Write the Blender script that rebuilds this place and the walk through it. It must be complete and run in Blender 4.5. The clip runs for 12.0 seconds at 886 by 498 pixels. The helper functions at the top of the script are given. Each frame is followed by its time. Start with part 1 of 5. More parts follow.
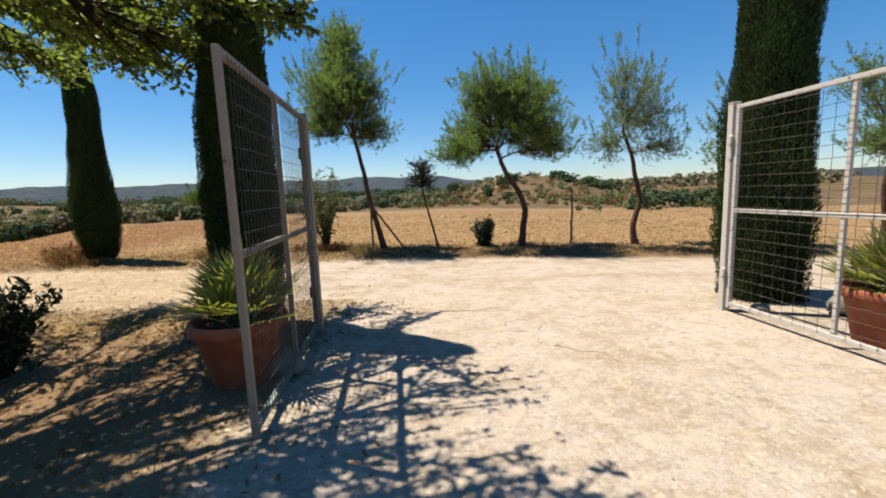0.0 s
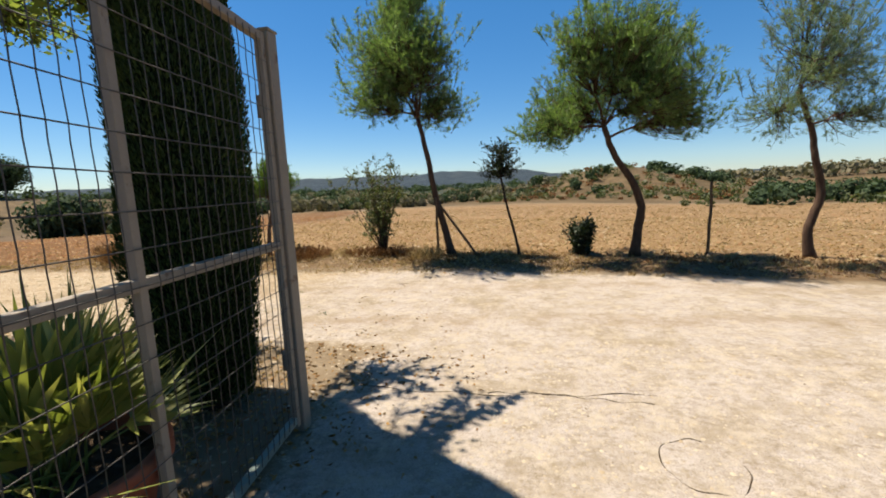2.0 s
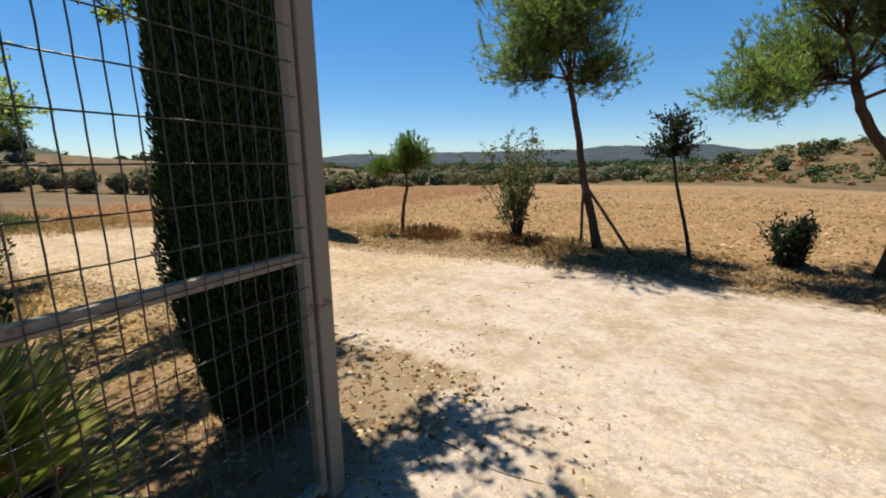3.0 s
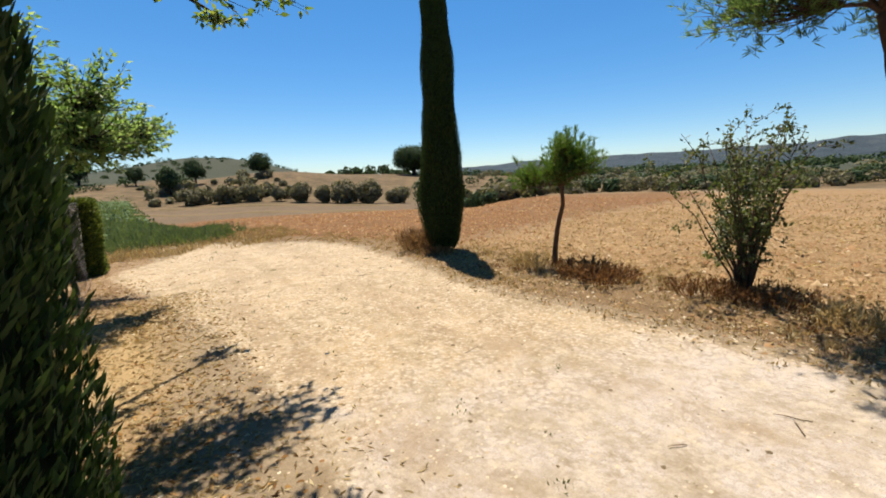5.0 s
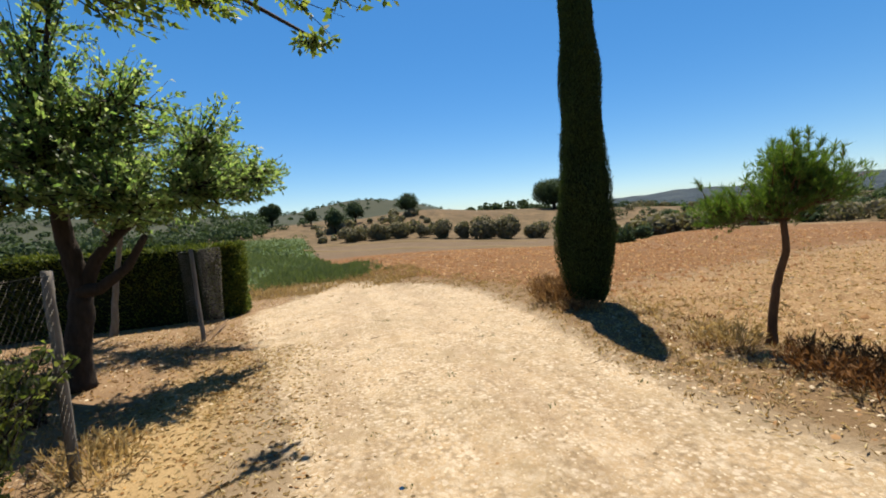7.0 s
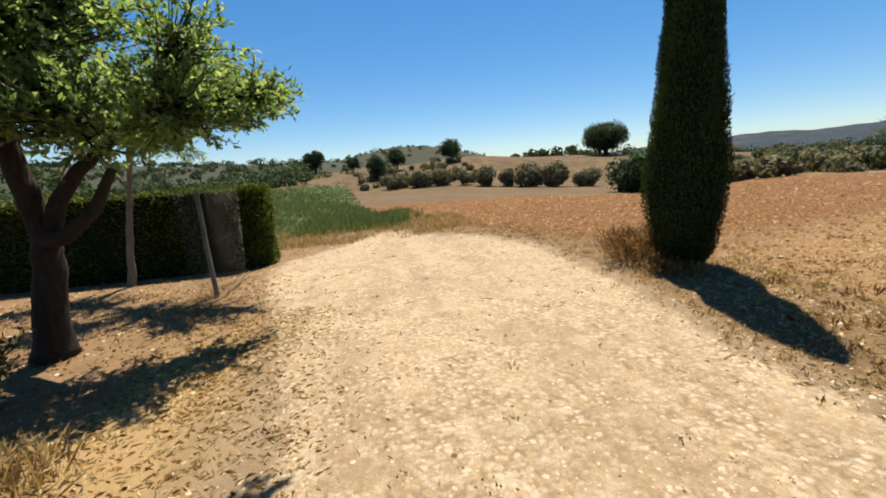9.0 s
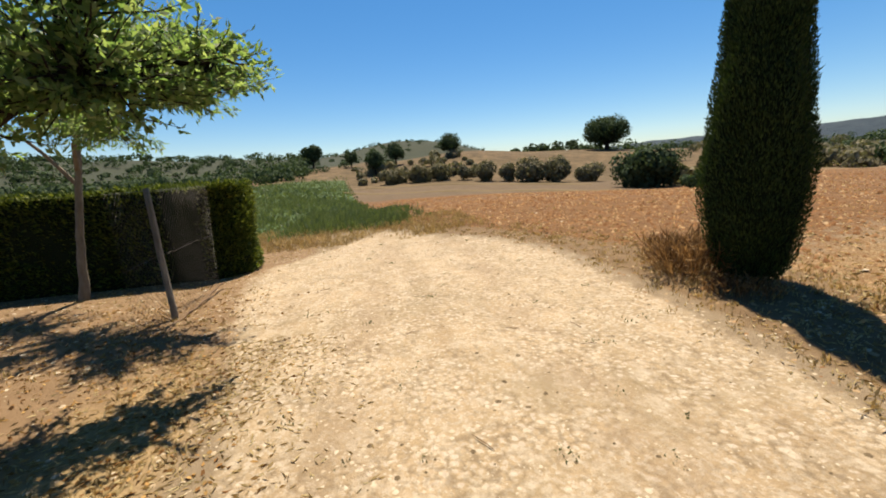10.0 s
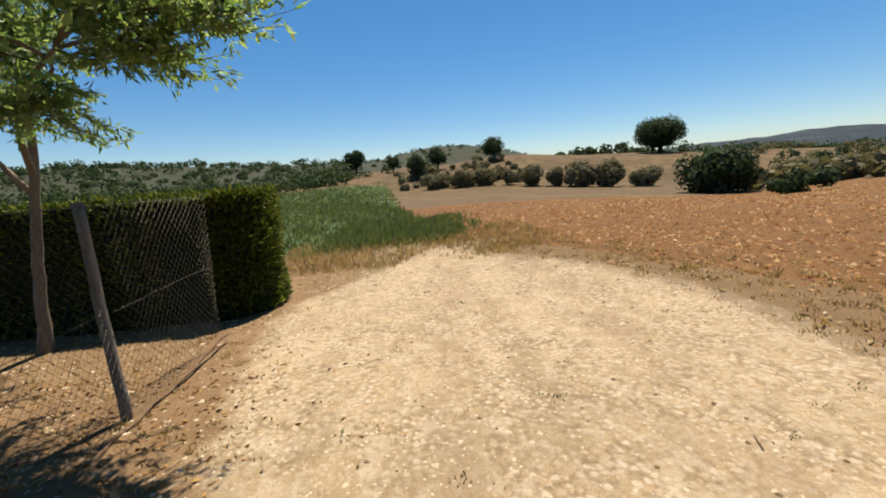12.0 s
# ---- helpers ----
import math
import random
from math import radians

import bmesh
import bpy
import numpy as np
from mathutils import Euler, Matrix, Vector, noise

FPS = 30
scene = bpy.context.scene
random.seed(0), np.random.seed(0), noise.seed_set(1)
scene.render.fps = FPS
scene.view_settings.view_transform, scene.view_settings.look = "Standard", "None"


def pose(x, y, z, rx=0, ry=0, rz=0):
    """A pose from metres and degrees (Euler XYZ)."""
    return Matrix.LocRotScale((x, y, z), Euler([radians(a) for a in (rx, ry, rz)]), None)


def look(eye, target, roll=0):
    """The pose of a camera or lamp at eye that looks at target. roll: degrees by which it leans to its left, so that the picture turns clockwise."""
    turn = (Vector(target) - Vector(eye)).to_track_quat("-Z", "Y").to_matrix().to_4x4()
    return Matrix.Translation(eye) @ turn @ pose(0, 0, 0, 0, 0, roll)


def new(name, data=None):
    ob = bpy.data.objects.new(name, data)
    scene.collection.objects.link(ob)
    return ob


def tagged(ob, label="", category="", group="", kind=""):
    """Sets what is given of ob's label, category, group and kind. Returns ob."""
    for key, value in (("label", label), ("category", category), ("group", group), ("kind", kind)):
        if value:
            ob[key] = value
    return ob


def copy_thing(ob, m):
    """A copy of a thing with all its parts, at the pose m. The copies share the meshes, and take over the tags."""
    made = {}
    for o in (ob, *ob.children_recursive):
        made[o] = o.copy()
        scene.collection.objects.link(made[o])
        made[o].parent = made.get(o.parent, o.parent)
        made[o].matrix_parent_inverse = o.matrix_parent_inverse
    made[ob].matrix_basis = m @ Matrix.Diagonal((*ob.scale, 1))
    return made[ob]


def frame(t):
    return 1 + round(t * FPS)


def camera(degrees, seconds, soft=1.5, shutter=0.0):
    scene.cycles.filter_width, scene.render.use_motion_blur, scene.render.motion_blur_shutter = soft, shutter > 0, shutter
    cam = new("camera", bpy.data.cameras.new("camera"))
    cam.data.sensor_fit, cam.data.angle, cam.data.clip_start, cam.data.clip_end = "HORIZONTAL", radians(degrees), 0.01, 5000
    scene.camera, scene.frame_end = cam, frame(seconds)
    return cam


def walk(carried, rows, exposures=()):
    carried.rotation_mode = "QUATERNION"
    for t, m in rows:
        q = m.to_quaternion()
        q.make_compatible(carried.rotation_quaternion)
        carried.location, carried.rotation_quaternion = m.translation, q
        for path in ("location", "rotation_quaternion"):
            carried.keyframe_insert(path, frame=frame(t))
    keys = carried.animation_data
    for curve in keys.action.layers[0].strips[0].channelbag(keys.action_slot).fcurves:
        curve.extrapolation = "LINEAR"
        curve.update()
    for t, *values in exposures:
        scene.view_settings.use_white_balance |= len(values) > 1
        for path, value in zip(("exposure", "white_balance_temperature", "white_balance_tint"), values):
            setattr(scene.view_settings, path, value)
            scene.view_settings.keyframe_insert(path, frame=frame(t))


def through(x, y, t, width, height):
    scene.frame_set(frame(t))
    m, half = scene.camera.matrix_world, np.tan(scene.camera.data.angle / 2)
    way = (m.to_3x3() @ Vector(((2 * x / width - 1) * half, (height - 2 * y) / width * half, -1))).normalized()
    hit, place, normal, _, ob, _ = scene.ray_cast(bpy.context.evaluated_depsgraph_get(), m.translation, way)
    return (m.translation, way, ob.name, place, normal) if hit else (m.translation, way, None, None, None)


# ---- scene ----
cam = camera(93.8, 12.0, soft=1.88)
METRES, EYE, TILT, LEAN, TURN = 12.0, 1.5, 0.0, 0.0, 0.0
ROWS = [
    (0.0, 0.0, 0.0, 0.0, -0.28, -7.76, 2.09),
    (0.5, 0.0007, 0.0458, 0.0045, 0.05, -7.51, 2.61),
    (1.0, -0.0033, 0.0928, 0.0046, 0.17, -6.02, 2.61),
    (1.5, -0.0027, 0.1409, 0.0001, 2.21, -5.69, 2.75),
    (2.0, -0.0023, 0.1917, -0.0036, 10.9, -8.14, 2.34),
    (2.5, -0.0019, 0.2406, -0.0036, 18.95, -10.88, 1.18),
    (3.0, -0.0024, 0.2778, 0.0026, 31.94, -11.01, 0.87),
    (5.0, -0.0998, 0.4398, 0.0096, 54.68, -9.46, 2.53),
    (5.5, -0.1291, 0.4671, 0.0118, 66.64, -9.14, 2.87),
    (6.0, -0.1577, 0.4829, 0.011, 68.4, -9.79, 2.87),
    (6.5, -0.1858, 0.5006, 0.0137, 70.97, -5.94, 3.46),
    (8.5, -0.272, 0.5245, 0.007, 79.41, -5.5, 3.52),
    (9.0, -0.3193, 0.5316, 0.0014, 79.48, -10.32, 3.89),
    (9.5, -0.3652, 0.5391, -0.0009, 79.4, -11.45, 3.91),
    (10.0, -0.4118, 0.5392, 0.0016, 79.34, -11.03, 3.84),
    (10.5, -0.4636, 0.5373, 0.0021, 80.08, -10.34, 3.93),
    (11.0, -0.5079, 0.5332, 0.0042, 83.16, -9.77, 2.98),
    (11.5, -0.5556, 0.5235, 0.0059, 83.09, -10.04, 3.52),
    (12.0, -0.6019, 0.5177, 0.002, 84.76, -10.01, 4.07),
]
walk(cam, [(t, pose(0, 0, EYE, TILT, LEAN, TURN) @ pose(METRES * x, METRES * y, METRES * z, 90 + pitch, roll, yaw)) for t, x, y, z, yaw, pitch, roll in ROWS],
     [(0.0, 1.28, 6520, 10), (3.0, 1.20, 6520, 10), (5.0, 1.31, 6520, 10), (6.7, 1.27, 6520, 10), (9.0, 1.27, 6800, 11), (11.0, 1.24, 6850, 11), (12.0, 1.12, 6850, 11)])

# ---------------- world, sun ----------------
SUN_EL = 66.5
sun_way = Vector((-0.930 * math.cos(radians(SUN_EL)), 0.367 * math.cos(radians(SUN_EL)), math.sin(radians(SUN_EL))))
world = bpy.data.worlds.new("sky")
scene.world = world
world.use_nodes = True
wn = world.node_tree.nodes
sky = wn.new("ShaderNodeTexSky")
sky.sky_type, sky.sun_disc = "NISHITA", False
sky.sun_elevation, sky.sun_rotation = radians(SUN_EL), math.atan2(sun_way.x, sun_way.y)
sky.altitude, sky.air_density, sky.dust_density, sky.ozone_density = 600, 1.0, 0.25, 2.3
wn["Background"].inputs["Strength"].default_value = 0.053
rich = wn.new("ShaderNodeHueSaturation")
rich.inputs["Saturation"].default_value = 1.38
world.node_tree.links.new(sky.outputs[0], rich.inputs["Color"])
haze = wn.new("ShaderNodeMix")
haze.data_type = "RGBA"
haze.inputs[0].default_value = 0.2
haze.inputs[7].default_value = (1.1, 3.1, 6.5, 1)
world.node_tree.links.new(rich.outputs[0], haze.inputs[6])
world.node_tree.links.new(haze.outputs[2], wn["Background"].inputs["Color"])
sun = new("sun", bpy.data.lights.new("sun", "SUN"))
sun.data.energy, sun.data.angle, sun.data.color = 5.0, radians(0.53), (1.0, 0.91, 0.78)
sun.matrix_world = look((-20, 8, 40), Vector((-20, 8, 40)) - sun_way)


# ---------------- materials ----------------
class Mat:
    """A node material with a principled shader and short helpers."""
    def __init__(self, name, rough=0.8, metal=0.0, spec=0.3):
        self.m = bpy.data.materials.new(name)
        self.m.use_nodes = True
        self.t = self.m.node_tree
        self.b = self.t.nodes["Principled BSDF"]
        self.b.inputs["Roughness"].default_value = rough
        self.b.inputs["Metallic"].default_value = metal
        self.b.inputs["Specular IOR Level"].default_value = spec
        self.co = None

    def node(self, kind, **kw):
        n = self.t.nodes.new(kind)
        for k, v in kw.items():
            n.inputs[k].default_value = v
        return n

    def link(self, a, b):
        self.t.links.new(a, b)

    def coords(self):
        if self.co is None:
            self.co = self.t.nodes.new("ShaderNodeTexCoord").outputs["Object"]
        return self.co

    def noise(self, scale, detail=4.0, rough=0.55, vec=None):
        n = self.node("ShaderNodeTexNoise", Scale=scale, Detail=detail, Roughness=rough)
        self.link(vec or self.coords(), n.inputs["Vector"])
        return n.outputs["Fac"]

    def stretch(self, sx, sy, sz):
        n = self.t.nodes.new("ShaderNodeMapping")
        n.inputs["Scale"].default_value = (sx, sy, sz)
        self.link(self.coords(), n.inputs["Vector"])
        return n.outputs[0]

    def ramp(self, fac, stops):
        n = self.t.nodes.new("ShaderNodeValToRGB")
        while len(n.color_ramp.elements) < len(stops):
            n.color_ramp.elements.new(0.5)
        for e, (p, c) in zip(n.color_ramp.elements, stops):
            e.position = p
            e.color = (*c, 1) if len(c) == 3 else c
        self.link(fac, n.inputs["Fac"])
        return n.outputs["Color"]

    def mix(self, fac, a, b, mode="MIX"):
        n = self.t.nodes.new("ShaderNodeMix")
        n.data_type, n.blend_type = "RGBA", mode
        for v, s in ((fac, n.inputs[0]), (a, n.inputs[6]), (b, n.inputs[7])):
            if isinstance(v, (int, float)):
                s.default_value = v
            elif isinstance(v, tuple):
                s.default_value = (*v, 1)
            else:
                self.link(v, s)
        return n.outputs[2]

    def maths(self, op, a, b=0.0, c=0.0, clamp=False):
        n = self.t.nodes.new("ShaderNodeMath")
        n.operation, n.use_clamp = op, clamp
        for v, s in zip((a, b, c), n.inputs):
            if isinstance(v, (int, float)):
                s.default_value = v
            else:
                self.link(v, s)
        return n.outputs[0]

    def attr(self, name):
        n = self.t.nodes.new("ShaderNodeAttribute")
        n.attribute_name = name
        return n.outputs["Fac"]

    def island(self):
        return self.t.nodes.new("ShaderNodeNewGeometry").outputs["Random Per Island"]

    def color(self, c):
        if isinstance(c, tuple):
            self.b.inputs["Base Color"].default_value = (*c, 1)
        else:
            self.link(c, self.b.inputs["Base Color"])
        return self

    def bump(self, height, strength=0.4, dist=0.01):
        n = self.node("ShaderNodeBump", Strength=strength, Distance=dist)
        self.link(height, n.inputs["Height"])
        self.link(n.outputs[0], self.b.inputs["Normal"])
        return self


def leaf_mat(name, stops, through=0.35, rough=0.55, spec=0.35, glow=(1.12, 1.2, 0.65)):
    """Leaves: varied piece by piece, partly letting light through."""
    k = Mat(name, rough, 0, spec)
    col = k.ramp(k.island(), stops)
    col = k.mix(k.maths("MULTIPLY", k.noise(1.3, 3), 0.55), col, (stops[0][1][0] * 0.6, stops[0][1][1] * 0.6, stops[0][1][2] * 0.6))
    k.color(col)
    tr = k.node("ShaderNodeBsdfTranslucent")
    k.link(k.mix(1.0, col, glow, "MULTIPLY"), tr.inputs["Color"])
    mx = k.node("ShaderNodeMixShader", Fac=through)
    k.link(k.b.outputs[0], mx.inputs[1])
    k.link(tr.outputs[0], mx.inputs[2])
    k.link(mx.outputs[0], k.t.nodes["Material Output"].inputs["Surface"])
    return k.m


def bark_mat(name, dark, light, scale=9):
    k = Mat(name, 0.9, 0, 0.15)
    v = k.stretch(1, 1, 0.3)
    n = k.noise(scale * 2.2, 6, 0.65, v)
    k.color(k.mix(k.noise(2.5, 3), k.ramp(n, [(0.3, dark), (0.7, light)]), dark))
    return k.bump(n, 0.9, 0.03).m


MPINE = leaf_mat("pine_needles", [(0.0, (0.072, 0.131, 0.036)), (0.5, (0.131, 0.204, 0.06)), (1.0, (0.243, 0.308, 0.112))], 0.48)
MPINE_BLUE = leaf_mat("grey_green_needles", [(0.0, (0.088, 0.132, 0.063)), (0.5, (0.157, 0.208, 0.113)), (1.0, (0.263, 0.301, 0.188))], 0.45)
MYOUNG = leaf_mat("young_pine_needles", [(0.0, (0.056, 0.106, 0.017)), (0.5, (0.101, 0.173, 0.025)), (1.0, (0.167, 0.234, 0.039))], 0.42)
MCYP = leaf_mat("cypress_sprays", [(0.0, (0.018, 0.035, 0.009)), (0.6, (0.036, 0.063, 0.014)), (1.0, (0.073, 0.104, 0.023))], 0.15, 0.7, 0.2)
# cypress and hedge core: inner shade put in as a near-black colour
MCORE = Mat("shade_core", 0.95, 0, 0.05).color((0.01, 0.014, 0.006)).m
MHEDGE = leaf_mat("hedge_sprays", [(0.0, (0.034, 0.051, 0.009)), (0.6, (0.088, 0.114, 0.019)), (1.0, (0.211, 0.229, 0.039))], 0.3, 0.7, 0.2)
MALMOND = leaf_mat("almond_leaves", [(0.0, (0.099, 0.172, 0.06)), (0.5, (0.194, 0.27, 0.099)), (1.0, (0.347, 0.395, 0.196))], 0.6)
MOVER = leaf_mat("overhanging_leaves", [(0.0, (0.083, 0.129, 0.029)), (0.6, (0.153, 0.2, 0.048)), (1.0, (0.283, 0.294, 0.083))], 0.58)
MSHRUB = leaf_mat("shrub_leaves", [(0.0, (0.045, 0.06, 0.018)), (0.6, (0.091, 0.109, 0.034)), (1.0, (0.156, 0.158, 0.06))], 0.4)
MBUSH = leaf_mat("bush_leaves", [(0.0, (0.086, 0.115, 0.029)), (0.6, (0.174, 0.208, 0.051)), (1.0, (0.301, 0.314, 0.104))], 0.5)
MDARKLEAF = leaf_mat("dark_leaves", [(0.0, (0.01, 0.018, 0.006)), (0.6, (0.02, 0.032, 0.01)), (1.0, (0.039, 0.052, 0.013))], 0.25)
MPALM = leaf_mat("palm_fronds", [(0.0, (0.112, 0.136, 0.026)), (0.5, (0.23, 0.252, 0.052)), (1.0, (0.413, 0.374, 0.117))], 0.4, 0.45, 0.5)
# far foliage: lightened, and the olive greyed, to stand for distance haze
MFAROAK = leaf_mat("oak_leaves", [(0.0, (0.03, 0.048, 0.025)), (0.6, (0.054, 0.079, 0.039)), (1.0, (0.088, 0.116, 0.058))], 0.25, 0.85, 0.08)
MFAROLIVE = leaf_mat("olive_leaves", [(0.0, (0.109, 0.102, 0.064)), (0.6, (0.16, 0.142, 0.087)), (1.0, (0.211, 0.178, 0.117))], 0.25, 0.85, 0.08)
MDRY = leaf_mat("dry_grass", [(0.0, (0.213, 0.146, 0.059)), (0.5, (0.355, 0.274, 0.131)), (1.0, (0.475, 0.407, 0.232))], 0.4, 0.8, 0.1, glow=(1.2, 1.02, 0.72))
MDRYDARK = leaf_mat("brown_weeds", [(0.0, (0.094, 0.046, 0.017)), (0.5, (0.175, 0.09, 0.038)), (1.0, (0.273, 0.156, 0.071))], 0.3, 0.85, 0.1, glow=(1.2, 1.02, 0.72))
MRUSTWEED = leaf_mat("rust_weeds", [(0.0, (0.10, 0.055, 0.024)), (0.5, (0.19, 0.115, 0.055)), (1.0, (0.30, 0.20, 0.10))], 0.35, 0.85, 0.1, glow=(1.2, 1.02, 0.72))
MCROP = leaf_mat("green_crop", [(0.0, (0.068, 0.091, 0.034)), (0.5, (0.108, 0.133, 0.052)), (1.0, (0.159, 0.179, 0.078))], 0.4)
MLITTER = leaf_mat("fallen_leaves", [(0.0, (0.132, 0.062, 0.021)), (0.5, (0.284, 0.153, 0.048)), (1.0, (0.416, 0.261, 0.098))], 0.15, 0.85, 0.1, glow=(1.2, 1.02, 0.72))
MBARK = bark_mat("pine_bark", (0.048, 0.027, 0.018), (0.152, 0.098, 0.062))
MDARKBARK = bark_mat("dark_bark", (0.02, 0.015, 0.011), (0.061, 0.045, 0.035))
MPALEBARK = bark_mat("pale_bark", (0.131, 0.106, 0.078), (0.273, 0.234, 0.183))
MREDBARK = bark_mat("young_pine_bark", (0.073, 0.037, 0.02), (0.199, 0.111, 0.06))


def paint_metal(name, a, b):
    k = Mat(name, 0.55, 0.0, 0.4)
    n, s = k.noise(9, 6, 0.7), k.noise(55, 4)
    rust = k.ramp(n, [(0.60, (0, 0, 0)), (0.70, (1, 1, 1))])
    c = k.mix(k.maths("MULTIPLY", s, 0.5), a, b)
    c = k.mix(rust, c, k.ramp(s, [(0.3, (0.057, 0.022, 0.01)), (0.7, (0.13, 0.069, 0.039))]))
    return k.color(c).bump(n, 0.25, 0.004).m


MGATE = paint_metal("weathered_white_paint", (0.409, 0.384, 0.341), (0.273, 0.248, 0.211))
MGREENRAIL = paint_metal("faded_green_paint", (0.165, 0.209, 0.182), (0.113, 0.13, 0.108))
# worn gate paint, darkened in colour because the left leaf shows its shaded side
MGATESHADED = paint_metal("peeling_shaded_paint", (0.239, 0.198, 0.147), (0.136, 0.101, 0.071))
k = Mat("galvanised_wire", 0.5, 0.6, 0.4)
MWIRE = k.color(k.mix(k.noise(30, 3), (0.091, 0.085, 0.076), (0.052, 0.043, 0.035))).m
k = Mat("weathered_post", 0.85, 0, 0.2)
n0 = k.noise(26, 5, 0.6, k.stretch(1, 1, 0.15))
MPOST = k.color(k.ramp(n0, [(0.3, (0.094, 0.08, 0.068)), (0.7, (0.192, 0.172, 0.146))])).bump(n0, 0.5, 0.01).m
k = Mat("stake_wood", 0.9, 0, 0.15)
n0 = k.noise(26, 5, 0.6, k.stretch(1, 1, 0.12))
MSTAKE = k.color(k.ramp(n0, [(0.3, (0.065, 0.039, 0.022)), (0.7, (0.17, 0.109, 0.065))])).bump(n0, 0.5, 0.01).m
k = Mat("terracotta", 0.75, 0, 0.25)
n0 = k.noise(7, 5)
MPOT = k.color(k.mix(k.ramp(n0, [(0.45, (0, 0, 0)), (0.75, (1, 1, 1))]), (0.218, 0.057, 0.025), (0.248, 0.104, 0.059))).bump(k.noise(60, 3), 0.15, 0.004).m
k = Mat("potting_soil", 0.95, 0, 0.1)
MSOIL = k.color(k.ramp(k.noise(30, 5), [(0.3, (0.026, 0.017, 0.01)), (0.7, (0.069, 0.048, 0.03))])).bump(k.noise(50, 4), 0.8, 0.02).m
k = Mat("rock", 0.9, 0, 0.2)
n0 = k.noise(8, 6, 0.65)
MROCK = k.color(k.ramp(n0, [(0.3, (0.104, 0.095, 0.083)), (0.7, (0.199, 0.187, 0.165))])).bump(n0, 0.7, 0.03).m
k = Mat("pebbles", 0.9, 0, 0.15)
MPEBBLE = k.color(k.mix(k.maths("MULTIPLY", k.noise(40, 3), 0.4), k.ramp(k.island(), [(0.0, (0.258, 0.197, 0.123)), (0.35, (0.33, 0.273, 0.19)), (1.0, (0.37, 0.32, 0.237))]), (0.268, 0.212, 0.139))).m
k = Mat("clods", 0.95, 0, 0.1)
MCLOD = k.color(k.mix(k.maths("MULTIPLY", k.noise(30, 3), 0.5), k.ramp(k.island(), [(0.0, (0.137, 0.07, 0.03)), (0.45, (0.211, 0.125, 0.059)), (1.0, (0.322, 0.238, 0.139))]), (0.156, 0.086, 0.038))).m
k = Mat("red_clods", 0.95, 0, 0.1)
MCLODRED = k.color(k.mix(k.maths("MULTIPLY", k.noise(30, 3), 0.5), k.ramp(k.island(), [(0.0, (0.068, 0.029, 0.01)), (0.6, (0.142, 0.066, 0.025)), (0.9, (0.197, 0.105, 0.044)), (1.0, (0.303, 0.209, 0.107))]), (0.117, 0.054, 0.02))).m
k = Mat("dark_crumbs", 0.95, 0, 0.1)
MDARKCRUMB = k.color(k.mix(k.noise(30, 3), (0.05, 0.035, 0.02), (0.13, 0.095, 0.055))).m
MLOCK = Mat("worn_brass", 0.4, 0.8, 0.5).color((0.195, 0.182, 0.156)).m


